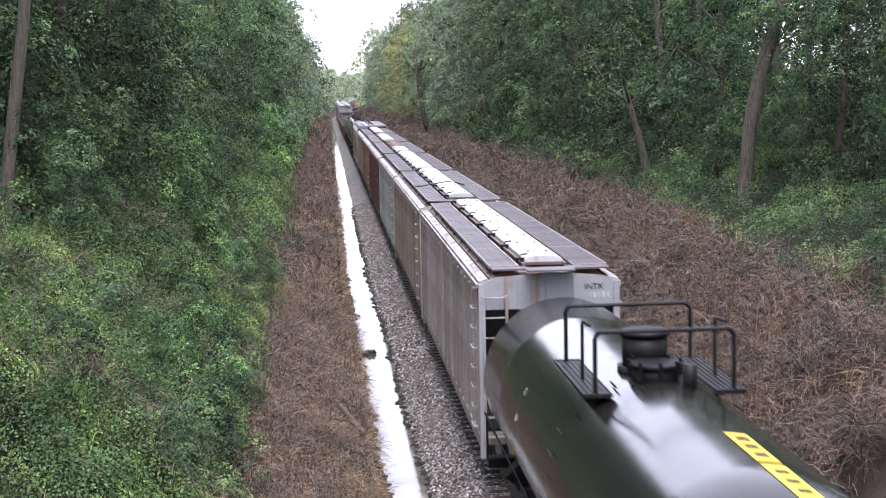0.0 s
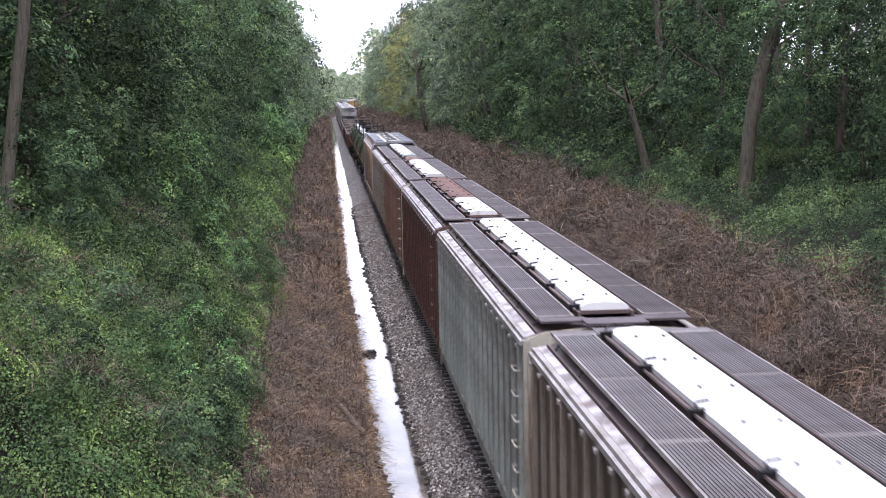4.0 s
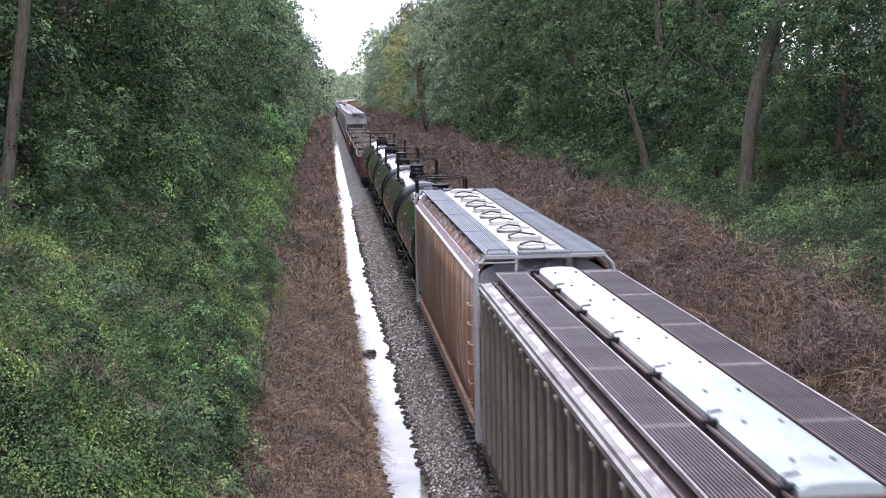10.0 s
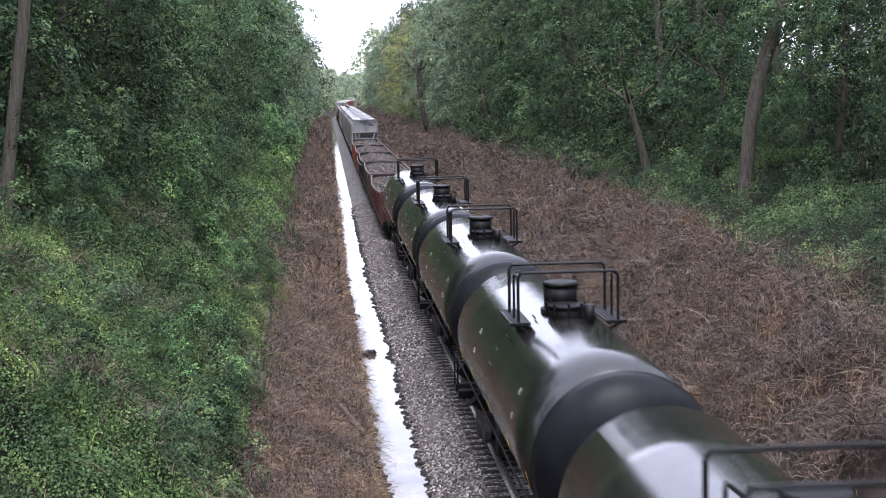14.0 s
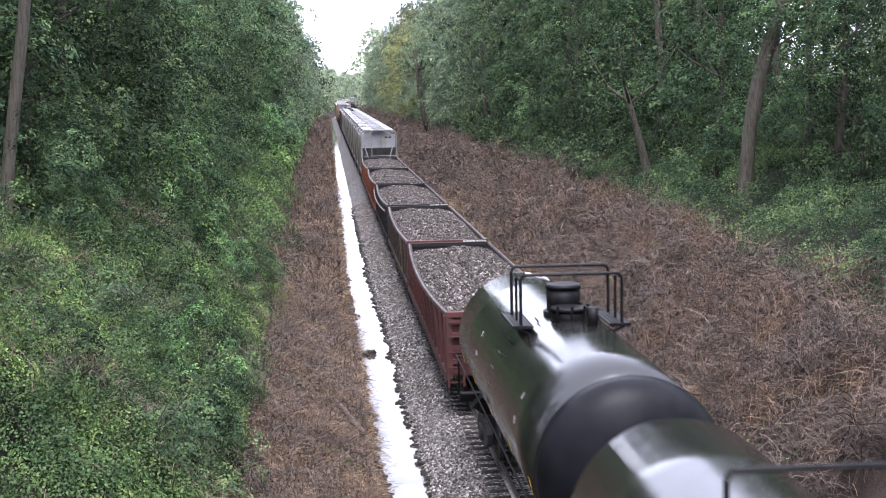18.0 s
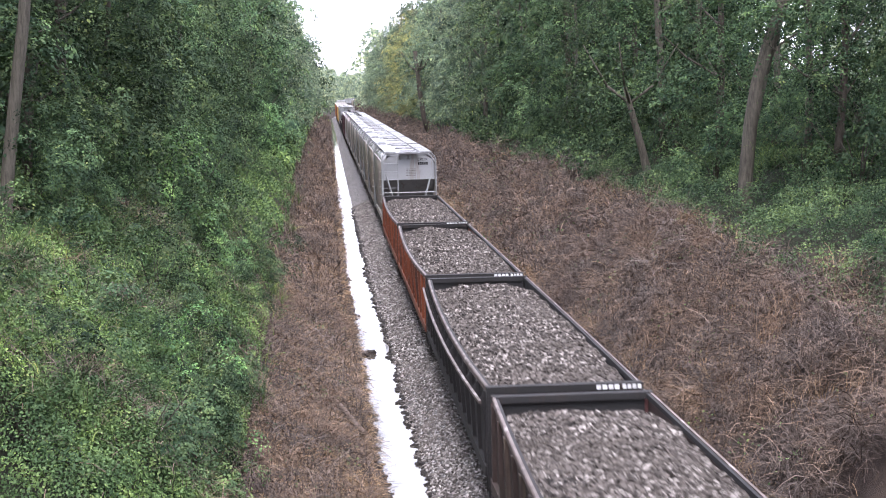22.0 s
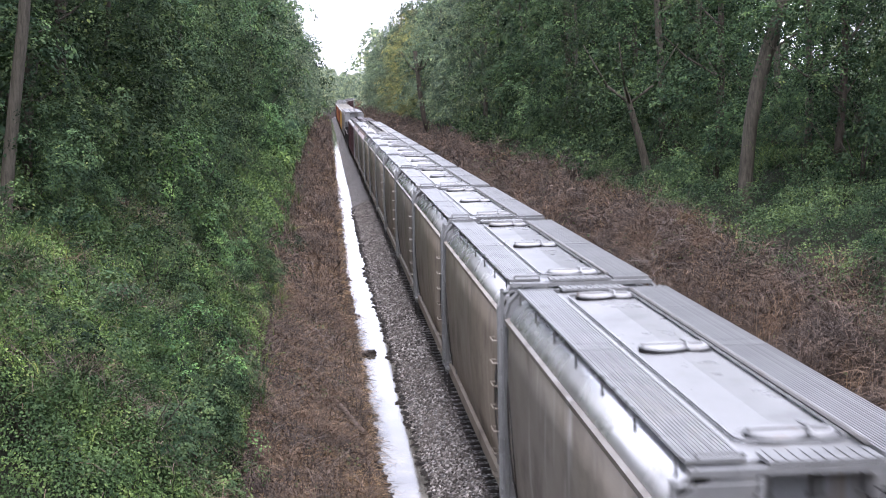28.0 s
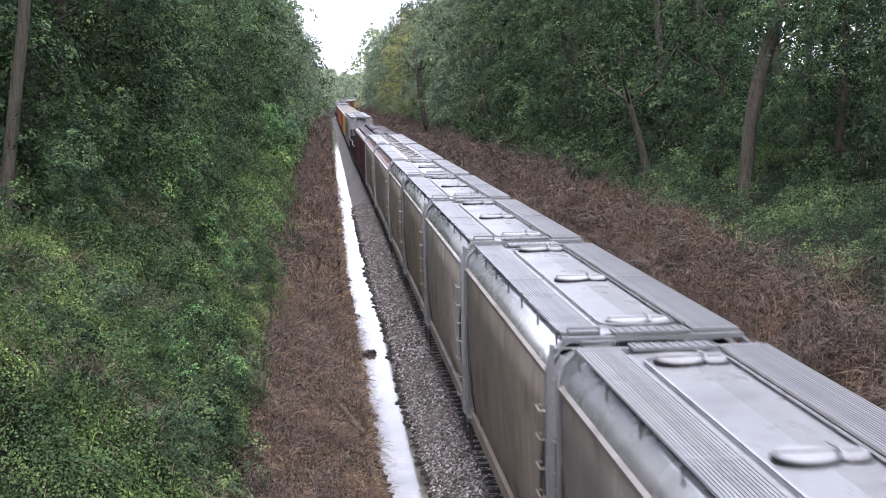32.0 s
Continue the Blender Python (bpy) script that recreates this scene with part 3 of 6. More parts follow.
# ---- hoppers with long trough hatches ----
def trough_hopper(name, label, pitch, side, end, roof, board, covers, rib_mat=None, ribs=20, eave=None, near=True):
    car = thing(name, label, "freight car", "cars of the freight train")
    L = pitch - 1.0
    h, W, ZE = L / 2, 1.42, 4.45
    eave = eave or P_EAVE
    for s in (-1, 1):
        if s < 0 and near:
            step = (L - 0.7) / (ribs - 1)
            repeat("side_panel", ("side_panel", side.name, round(step, 3)), lambda bm: box(bm, -0.03, 0.03, -step / 2, step / 2, 1.24, ZE - 0.1), side, car, [(s * W, -h + 0.35 + (i + 0.5) * step, 0, 0) for i in range(ribs - 1)])
            repeat("side_panel", ("end_panel", side.name), lambda bm: box(bm, -0.03, 0.03, -0.175, 0.175, 1.24, ZE - 0.1), side, car, [(s * W, k * (h - 0.175), 0, 0) for k in (-1, 1)])
        bm = bmesh.new()
        if s > 0 or not near:
            box(bm, s * W - 0.03, s * W + 0.03, -h, h, 1.15, ZE)
        box(bm, s * (W + 0.02) - 0.06, s * (W + 0.02) + 0.06, -h, h, 1.02, 1.24)
        part("side_sheet" if s > 0 or not near else "side_sill", bm, side, car)
        bm = bmesh.new()
        box(bm, -0.045, 0.045, -0.05, 0.05, 1.24, ZE - 0.08)
        rib = part("rib", bm, rib_mat or side, car, bevel=0.012)
        rib.location = (s * (W + 0.06), -h + 0.35, 0)
        for i in range(1, ribs):
            again(rib, s * (W + 0.06), -h + 0.35 + (L - 0.7) * i / (ribs - 1), 0)
        bm = bmesh.new()
        loft(bm, [[(s * (W - 0.03), y, ZE - 0.1), (s * (W + 0.1), y, ZE - 0.1), (s * (W + 0.1), y, ZE - 0.02), (s * (W + 0.06), y, ZE - 0.005), (s * (W + 0.05), y, ZE + 0.05), (s * (W - 0.03), y, ZE + 0.05)] for y in (-h, h)])
        part("eave", bm, eave, car, "worn bright metal eave strip")
        repeat("rib_cap", ("rib_cap", eave.name), lambda bm: box(bm, -0.025, 0.025, -0.035, 0.035, -0.03, 0.03), eave, car, [(s * (W + 0.12), -h + 0.35 + (L - 0.7) * i / (ribs - 1), ZE - 0.145, 0) for i in range(ribs)])
    bm = bmesh.new()
    prof = [(-1.39, ZE + 0.03), (-1.1, ZE + 0.1), (-0.5, ZE + 0.17), (0, ZE + 0.2), (0.5, ZE + 0.17), (1.1, ZE + 0.1), (1.39, ZE + 0.03), (1.39, ZE - 0.03), (-1.39, ZE - 0.03)]
    loft(bm, [[(x, y, z) for x, z in prof] for y in (-h + 0.01, h - 0.01)])
    part("roof", bm, roof, car)
    for s in (-1, 1):
        bm = bmesh.new()
        loft(bm, [[(s * x, y, z) for x, z in ((W - 0.03, ZE + 0.056), (W - 0.15, ZE + 0.085), (W - 0.15, ZE + 0.05), (W - 0.03, ZE + 0.026))] for y in (-h + 0.02, h - 0.02)])
        part("roof_edge", bm, P_WORNWHITE, car, "flaking white strip along the roof edge")
        bm = bmesh.new()
        loft(bm, [[(s * x, y, z) for x, z in ((W - 0.17, ZE + 0.12), (W - 0.2, ZE + 0.12), (W - 0.2, ZE + 0.05), (W - 0.17, ZE + 0.05))] for y in (-h + 0.1, h - 0.1)])
        part("drip_rail", bm, P_ROOFDARK, car, "thin upright dark rail on the roof")
    for s in (-1, 1):
        bm = bmesh.new()
        box(bm, -W, W, s * h - 0.03, s * h + 0.03, 3.9, ZE + 0.02)
        loft(bm, [[(-W, s * h + k, ZE + 0.02), (-1.1, s * h + k, ZE + 0.12), (0, s * h + k, ZE + 0.2), (1.1, s * h + k, ZE + 0.12), (W, s * h + k, ZE + 0.02)] for k in (-0.03, 0.03)])
        box(bm, -0.66, -0.58, s * h - 0.07, s * h + 0.07, 3.9, ZE + 0.1)
        box(bm, 0.5, 0.58, s * h - 0.07, s * h + 0.07, 3.9, ZE + 0.1)
        part("end_sheet", bm, end, car, "upper end sheet with rust runs")
        bm = bmesh.new()
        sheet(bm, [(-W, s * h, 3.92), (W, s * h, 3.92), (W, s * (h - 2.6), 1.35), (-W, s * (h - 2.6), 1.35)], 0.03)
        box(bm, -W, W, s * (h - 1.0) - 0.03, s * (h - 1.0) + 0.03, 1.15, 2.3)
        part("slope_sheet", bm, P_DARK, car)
        repeat("corner_post", ("corner_post", end.name), lambda bm: box(bm, -0.06, 0.06, -0.07, 0.07, 0.75, ZE), end, car, [(-W, s * h, 0, 0), (W, s * h, 0, 0)])
        repeat("end_beam", ("end_beam", side.name), lambda bm: box(bm, -W, W, -0.075, 0.075, 1.05, 1.3), side, car, [(0, s * h, 0, 0)])
        ladder(car, -1.38, -0.9, s * (h + 0.09), 1.1, 4.2, end)
    stirrups(car, 1.42, h)
    for x in (-1.51, 1.51):
        side_ladder(car, x, -h + 0.15, -h + 0.6, 1.4, 4.2, end)
    for k in range(4):
        bm = bmesh.new()
        y = -h + 2.6 + (L - 5.2) * (k + 0.5) / 4
        q = (L - 5.2) / 8
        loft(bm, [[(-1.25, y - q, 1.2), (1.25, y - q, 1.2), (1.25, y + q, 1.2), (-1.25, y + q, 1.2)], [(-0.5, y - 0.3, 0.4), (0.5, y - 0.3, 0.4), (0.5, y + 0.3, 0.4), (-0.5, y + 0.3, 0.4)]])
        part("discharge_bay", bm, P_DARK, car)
    zb = ZE + 0.3
    grating(car, -1.17, -0.6, -h + 0.45, h - 0.45, zb, board, seam=P_EAVE, slats=near)
    grating(car, 0.6, 1.27, -h + 0.45, h - 0.45, zb, board, seam=P_EAVE, slats=near)
    for x in (-1.185, -0.585, 0.585, 1.285):
        bm = bmesh.new()
        box(bm, x - 0.014, x + 0.014, -h + 0.42, h - 0.42, zb - 0.05, zb + 0.012)
        part("board_edge", bm, P_EAVE, car)
    board_brackets(car, 1.1, ZE + 0.04, zb - 0.04, h - 0.4, 9, P_DARK)
    for s in (-1, 1):
        bm = bmesh.new()
        box(bm, -1.18, -0.42, s * (h - 0.2) - 0.2, s * (h - 0.2) + 0.2, zb - 0.05, zb - 0.012)
        box(bm, 0.42, 1.28, s * (h - 0.2) - 0.2, s * (h - 0.2) + 0.2, zb - 0.05, zb - 0.012)
        box(bm, -0.5, 0.5, s * h - 0.42, s * h + 0.16, zb - 0.03, zb)
        part("end_platform", bm, board, car)
    # coaming, covers with gaskets, hinge bar and latches
    bm = bmesh.new()
    box(bm, -0.47, -0.42, -h + 0.6, h - 0.6, ZE + 0.1, zb + 0.03)
    box(bm, 0.42, 0.47, -h + 0.6, h - 0.6, ZE + 0.1, zb + 0.03)
    part("hatch_coaming", bm, roof, car)
    total = L - 1.5
    n = len(covers)
    if not isinstance(covers[0], tuple):
        covers = [(m, 1 / n) for m in covers]
    share = 0.0
    for m, part_share in covers:
        a, b = -h + 0.75 + total * share, -h + 0.75 + total * (share + part_share) - 0.05
        share += part_share
        bm = bmesh.new()
        loft(bm, [[(-0.4, y, zb + 0.02), (-0.4, y, zb + 0.1), (-0.3, y, zb + 0.15), (0, y, zb + 0.17), (0.3, y, zb + 0.15), (0.4, y, zb + 0.1), (0.4, y, zb + 0.02)] for y in (a, b)])
        cov = part("hatch_cover", bm, m, car, "long trough hatch cover")
        bm = bmesh.new()
        box(bm, -0.415, 0.415, a - 0.012, b + 0.012, zb - 0.03, zb + 0.035)
        part("gasket", bm, P_ROOFDARK, cov)
        repeat("bolt", "bolt", lambda bm: rod(bm, (0, 0, 0), (0, 0, 0.035), 0.024, 6), P_BLACK, cov, [(x, a + (b - a) * (k + 0.5) / 3, zb + 0.15, 0) for k in range(3) for x in (-0.2, 0.2)])
    for x, r in ((-0.5, 0.025), (0.52, 0.018)):
        bm = bmesh.new()
        rod(bm, (x, -h + 0.7, zb + 0.05), (x, h - 0.7, zb + 0.05), r, 6)
        part("lock_bar", bm, P_ROOFDARK, car)

    def latch(bm):
        box(bm, -0.07, 0.12, -0.06, 0.06, 0.0, 0.12)
        pipe(bm, [(0, 0, 0.1), (0.05, 0.12, 0.17), (0.2, 0.16, 0.18)], 0.018, 5)
    repeat("hatch_latch", "latch", latch, P_BLACK, car, [(-0.5, -h + 0.9 + (total - 0.3) * k / (2 * n), zb, 0) for k in range(2 * n + 1)])
    running_gear(car, L)
    return car


# ---- round-sided hoppers with round hatches ----
def round_hopper(name, label, pitch, side, roof, board, hatches, end=None, slope=None, square=False, shine=None):
    car = thing(name, label, "freight car", "cars of the freight train")
    L = pitch - 0.95
    h = L / 2
    end, slope = end or P_ENDWHITE, slope or P_SLOPE
    hb = h - 0.35
    frame_mat = end if square else P_GREYROOF
    shine = shine or (P_RUSTBLOB if square else side)
    # the rounded shell, one sheet to a side, with its curved shoulder
    for s in (-1, 1):
        pr = [(1.36, 1.2), (1.44, 1.7), (1.5, 2.4), (1.52, 3.1), (1.51, 3.8), (1.49, 4.42)]
        bm = bmesh.new()
        ring = pr + [(x - 0.05, z) for x, z in reversed(pr)]
        loft(bm, [[(s * x, y, z) for x, z in ring] for y in (-hb, hb)], smooth=True)
        part("side_sheet", bm, side, car)
        bm = bmesh.new()
        loft(bm, [[(s * x, y, z) for x, z in ((1.33, 0.95), (1.45, 0.95), (1.45, 1.22), (1.33, 1.22))] for y in (-h, h)])
        part("side_sill", bm, side, car)
        bm = bmesh.new()
        loft(bm, [[(s * x, y, z) for x, z in ((1.44, 4.4), (1.53, 4.4), (1.53, 4.47), (1.46, 4.5), (1.44, 4.5))] for y in (-h + 0.1, h - 0.1)])
        part("eave", bm, P_PINKWHITE if square and shine is P_RUSTBLOB else shine, car)
        bm = bmesh.new()
        if square:
            loft(bm, [[(s * x, y, z) for x, z in ((1.475, 4.5), (1.4, 4.65), (1.37, 4.66), (1.44, 4.49))] for y in (-h + 0.1, h - 0.1)])
            part("eave_band", bm, P_PINKWHITE, car, "pinkish white band below the roof edge")
            bm = bmesh.new()
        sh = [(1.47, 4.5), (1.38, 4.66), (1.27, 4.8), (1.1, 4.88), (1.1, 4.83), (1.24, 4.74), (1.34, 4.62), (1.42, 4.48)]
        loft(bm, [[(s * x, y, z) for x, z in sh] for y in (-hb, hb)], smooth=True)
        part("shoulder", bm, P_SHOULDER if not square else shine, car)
    bm = bmesh.new()
    rf = [(-1.1, 4.87), (-0.6, 4.94), (0, 4.97), (0.6, 4.94), (1.1, 4.87), (1.1, 4.8), (-1.1, 4.8)]
    loft(bm, [[(x, y, z) for x, z in rf] for y in (-hb, hb)])
    part("roof", bm, P_ROOFWHITE if square else roof, car)
    for s in (-1, 1):
        y = s * hb
        arch = [(-1.45, 3.45), (1.45, 3.45), (1.47, 4.3), (1.3, 4.6), (0.95, 4.8), (0.5, 4.9), (-0.5, 4.9), (-0.95, 4.8), (-1.3, 4.6), (-1.47, 4.3)]
        bm = bmesh.new()
        loft(bm, [[(x, y + k, z) for x, z in arch] for k in (-0.03, 0.03)])
        part("end_sheet", bm, end, car, "pale arched end sheet")
        bm = bmesh.new()
        sheet(bm, [(-1.45, y, 3.46), (1.45, y, 3.46), (1.4, s * (hb - 1.9), 1.5), (-1.4, s * (hb - 1.9), 1.5)], 0.03)
        box(bm, -1.4, 1.4, s * (hb - 1.2) - 0.03, s * (hb - 1.2) + 0.03, 1.1, 2.2)
        part("slope_sheet", bm, slope, car)
        bm = bmesh.new()
        ye = s * h
        for k in (-1, 1):
            pipe(bm, [(k * 1.5, ye, 1.0), (k * 1.5, ye, 4.55), (k * 1.44, ye, 4.75), (k * 1.22, ye, 4.97)], 0.045, 6)
            rod(bm, (k * 1.5, ye, 1.1), (k * 1.42, y, 1.1), 0.05, 6)
        box(bm, -1.3, 1.3, ye - 0.05, ye + 0.05, 4.9, 4.97)
        box(bm, -1.5, 1.5, ye - 0.06, ye + 0.06, 0.95, 1.25)
        part("end_frame", bm, frame_mat, car)
        for k in (-1, 1):
            bm = bmesh.new()
            rod(bm, (k * 1.3, y - s * 0.02, 3.85), (k * 0.55, ye, 1.25), 0.05, 6)
            part("brace", bm, frame_mat, car)
        repeat("crosswise_rail", ("crosswise", end.name), lambda bm: rod(bm, (-1.48, 0, 0), (1.48, 0, 0), 0.03, 6), end, car, [(0, ye, 2.75, 0), (0, ye, 2.0, 0)])
        ladder(car, -1.45, -0.62, s * (h + 0.02), 1.1, 4.88, frame_mat, 0.45)
        def knee(bm):
            box(bm, -0.05, 0.05, min(s * 0.03, s * 0.14), max(s * 0.03, s * 0.14), 4.62, 4.8)
            box(bm, -0.09, 0.09, min(s * 0.03, s * 0.07), max(s * 0.03, s * 0.07), 4.58, 4.63)
        repeat("roof_bracket", ("knee", s, slope.name), knee, slope, car, [(x, y, 0, 0) for x in (-0.5, 0.0, 0.5)])
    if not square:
        # Dark plates stand in for the shaded openings at the end bays.
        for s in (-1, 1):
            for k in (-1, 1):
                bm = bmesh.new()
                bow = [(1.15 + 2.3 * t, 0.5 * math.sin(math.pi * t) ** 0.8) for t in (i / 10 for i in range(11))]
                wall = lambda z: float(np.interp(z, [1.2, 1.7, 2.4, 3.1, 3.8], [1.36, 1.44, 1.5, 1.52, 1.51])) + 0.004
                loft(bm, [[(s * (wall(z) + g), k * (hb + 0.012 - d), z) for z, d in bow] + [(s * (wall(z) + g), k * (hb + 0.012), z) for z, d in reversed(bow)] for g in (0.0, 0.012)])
                part("end_bay_plate", bm, P_DARK, car, "dark plate in place of the shaded end bay opening")
    stirrups(car, 1.46, h)
    for x in (-1.54, 1.54):
        side_ladder(car, x, -h + 0.02, -h + 0.4, 1.4, 4.3, side)
    nb = max(int(L / 5), 2)
    for k in range(nb):
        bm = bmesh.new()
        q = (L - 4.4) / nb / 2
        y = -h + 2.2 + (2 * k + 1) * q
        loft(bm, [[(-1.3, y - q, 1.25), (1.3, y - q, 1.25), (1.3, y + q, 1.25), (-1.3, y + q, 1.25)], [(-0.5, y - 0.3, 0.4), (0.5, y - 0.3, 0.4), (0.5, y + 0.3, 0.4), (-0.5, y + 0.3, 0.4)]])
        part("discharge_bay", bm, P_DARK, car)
    zb = 5.0
    if square:
        grating(car, -1.25, -0.62, -h + 0.1, h - 0.1, zb, board, 4, 0.046)
        grating(car, 0.62, 1.3, -h + 0.1, h - 0.1, zb, board, 4, 0.046)
    else:
        grating(car, -1.27, -0.72, -h + 0.25, h - 0.25, zb, board, 2, 0.04, "", 0.009)
        grating(car, 0.66, 1.3, -h + 0.25, h - 0.25, zb, board, 2, 0.04, "", 0.009)
        bm = bmesh.new()
        rod(bm, (0.6, -h + 0.6, zb + 0.02), (0.6, h - 0.6, zb + 0.02), 0.03, 6)
        part("lock_tube", bm, P_SLOPE, car, "dark lock tube along the hatches")
        # raised rim round the row of hatches, arched at both ends
        bm = bmesh.new()
        rim = [(0.56 * math.cos(a), -hb + 0.75 - 0.3 * abs(math.sin(a)), 4.985) for a in (math.pi + math.pi * k / 8 for k in range(9))]
        rim += [(x, -y, z) for x, y, z in reversed(rim)]
        pipe(bm, rim + rim[:1], 0.022, 5)
        part("hatch_rim", bm, board, car, "raised rim round the roof hatches")
        bm = bmesh.new()
        rod(bm, (-1.3, -h + 0.3, zb + 0.005), (-1.3, h - 0.3, zb + 0.005), 0.022, 6)
        part("edge_tube", bm, board, car)
    for s in (-1, 1):
        count = max(int(L / 1.6), 5)
        repeat("board_post", ("board_post", s, side.name), lambda bm: pipe(bm, [(0, 0, 4.7), (0, 0, 4.93), (-s * 0.2, 0, 4.95)], 0.018, 5), P_SLOPE, car, [(s * 1.3, -h + 0.5 + (L - 1.0) * i / (count - 1), 0, 0) for i in range(count)])
    for s in (-1, 1):
        bm = bmesh.new()
        box(bm, -0.55, 0.55, s * (h - 0.18) - 0.2, s * (h - 0.18) + 0.2, zb - 0.02, zb + 0.02)
        for i in range(9):
            box(bm, -0.5 + i * 0.12, -0.47 + i * 0.12, s * (h - 0.18) - 0.19, s * (h - 0.18) + 0.19, zb + 0.02, zb + 0.035)
        pipe(bm, [(-1.2, s * (h - 0.1), zb), (-1.2, s * (h - 0.1), zb + 0.08), (-0.75, s * (h - 0.1), zb + 0.08), (-0.75, s * (h - 0.1), zb)], 0.018, 5)
        part("end_platform", bm, board, car)
    for i in range(hatches):
        y = -h + 1.15 + (L - 2.3) * i / (hatches - 1)
        bm = bmesh.new()
        if square and i % 2:
            box(bm, -0.36, 0.36, y - 0.3, y + 0.3, 4.95, 5.06)
        else:
            rod(bm, (-0.12, y, 4.94), (-0.12, y, 5.0), 0.29, 20)
            rod(bm, (-0.12, y, 5.0), (-0.12, y, 5.04), 0.33, 20, r2=0.26)
            if not square:
                rod(bm, (0.3, y + 0.02, 4.95), (0.3, y + 0.02, 5.03), 0.22, 14, r2=0.18)
            box(bm, -0.42, 0.42, y - 0.025, y + 0.025, 5.03, 5.065)
            pipe(bm, [(0.16, y - 0.26, 5.02), (0.18, y - 0.1, 5.09), (0.18, y + 0.26, 5.06)], 0.02, 5)
        hat = part("hatch", bm, P_HATCHGREY if square else P_ENDWHITE, car)
        if square:
            repeat("clamp_bar", "clamp_bar", lambda bm: pipe(bm, [(-0.3, -0.06, 0), (-0.05, 0.0, 0.06), (0.3, 0.08, 0.0), (0.4, 0.1, -0.06)], 0.018, 5), P_BLACK, hat, [(-0.08, y + 0.02, 5.075, 8 * math.sin(3.7 * i))])
        # Gasket ring; where black, it also stands in for the shadow below.
        bm = bmesh.new()
        rod(bm, (-0.12, y, 4.93), (-0.12, y, 4.985), 0.305 if square else 0.335, 20)
        if not square:
            rod(bm, (0.3, y + 0.02, 4.93), (0.3, y + 0.02, 4.975), 0.24, 14)
        part("gasket", bm, P_HATCHGREY if square else P_BLACK, hat)
    running_gear(car, L, 1.75)
    return car


# ---- tank cars ----
def tank_car(name, label, pitch, tag=None, loops=(-0.95, 0.42), R=1.5, C=2.58, mid=0.0, rail=0.88):
    car = thing(name, label, "tank car", "cars of the freight train")
    L = pitch - 1.15
    h = L / 2
    circle = lambda y, r: [(r * math.cos(2 * math.pi * i / 48), y, C + r * math.sin(2 * math.pi * i / 48)) for i in range(48)]
    hc = h - 0.72
    bm = bmesh.new()
    loft(bm, [circle(-hc + 2 * hc * k / 6, R) for k in range(7)], smooth=True)
    part("tank", bm, P_TANK, car, "glossy dark tank shell")
    for s in (-1, 1):
        bm = bmesh.new()
        loft(bm, [circle(s * (hc + d), r) for d, r in ((0.0, R - 0.002), (0.16, 1.46), (0.32, 1.36), (0.47, 1.18), (0.6, 0.9), (0.69, 0.5), (0.72, 0.1))], smooth=True)
        part("tank_head", bm, P_HEAD, car, "matt black domed tank head")
    for s in (-1, 1):
        bm = bmesh.new()
        loft(bm, [[(-1.3, yy, 1.05), (-0.9, yy, 1.45), (0, yy, 1.1), (0.9, yy, 1.45), (1.3, yy, 1.05), (1.0, yy, 0.85), (-1.0, yy, 0.85)] for yy in (s * (h - 1.5) - 0.2, s * (h - 1.5) + 0.2)])
        part("saddle", bm, P_BLACK, car)
        bm = bmesh.new()
        box(bm, -0.35, 0.35, min(s * (h - 2.6), s * (h + 0.1)), max(s * (h - 2.6), s * (h + 0.1)), 0.72, 1.05)
        box(bm, -1.45, 1.45, s * h - 0.14, s * h + 0.14, 0.85, 1.05)
        part("stub_sill", bm, P_BLACK, car)
        for x in (-1.45, 1.45):
            bm = bmesh.new()
            pipe(bm, [(x, s * h, 1.0), (x, s * h, 1.95), (x * 0.62, s * h, 1.95)], 0.025, 5)
            part("end_rail", bm, P_BLACK, car)
    # side handrails along the shell
    for s in (-1, 1):
        bm = bmesh.new()
        pipe(bm, [(s * 1.56, -h + 0.6, 2.1), (s * 1.56, h - 0.6, 2.1)], 0.02, 5)
        part("side_rail", bm, P_BLACK, car)
        spots = [(math.cos(a) * (R + 0.05), -0.62, C + math.sin(a) * (R + 0.05), 0) for a in (radians(90 + s * (10 + 12 * k)) for k in range(8))]
        repeat("rung", "tank_rung", lambda bm: pipe(bm, [(0, 0, 0), (0, 0.42, 0)], 0.016, 5), P_BLACK, car, spots)
    # manway, valve housing and its platform with railings
    top = C + R
    before = set(car.children) if mid else ()
    bm = bmesh.new()
    rod(bm, (0.0, -0.05, top - 0.1), (0.0, -0.05, top + 0.06), 0.4, 20)
    rod(bm, (0.0, -0.05, top + 0.06), (0.0, -0.05, top + 0.5), 0.33, 20)
    rod(bm, (0.0, -0.05, top + 0.5), (0.0, -0.05, top + 0.58), 0.36, 20, r2=0.33)
    part("valve_housing", bm, P_BLACK, car, "round valve housing")
    bm = bmesh.new()
    rod(bm, (0.0, -0.72, top - 0.1), (0.0, -0.72, top + 0.16), 0.33, 18)
    rod(bm, (0.0, -0.72, top + 0.16), (0.0, -0.72, top + 0.22), 0.37, 18)
    man = part("manway", bm, P_BLACK, car)
    repeat("bolt", "manway_bolt", lambda bm: rod(bm, (0, 0, 0.02), (0, 0, 0.27), 0.03, 5), P_BLACK, man, [(0.37 * math.cos(i * math.pi / 4), -0.72 + 0.37 * math.sin(i * math.pi / 4), top, 0) for i in range(8)])
    bm = bmesh.new()
    rod(bm, (0.35, -1.35, top - 0.1), (0.35, -1.35, top + 0.3), 0.1, 10)
    part("vent", bm, P_BLACK, car)
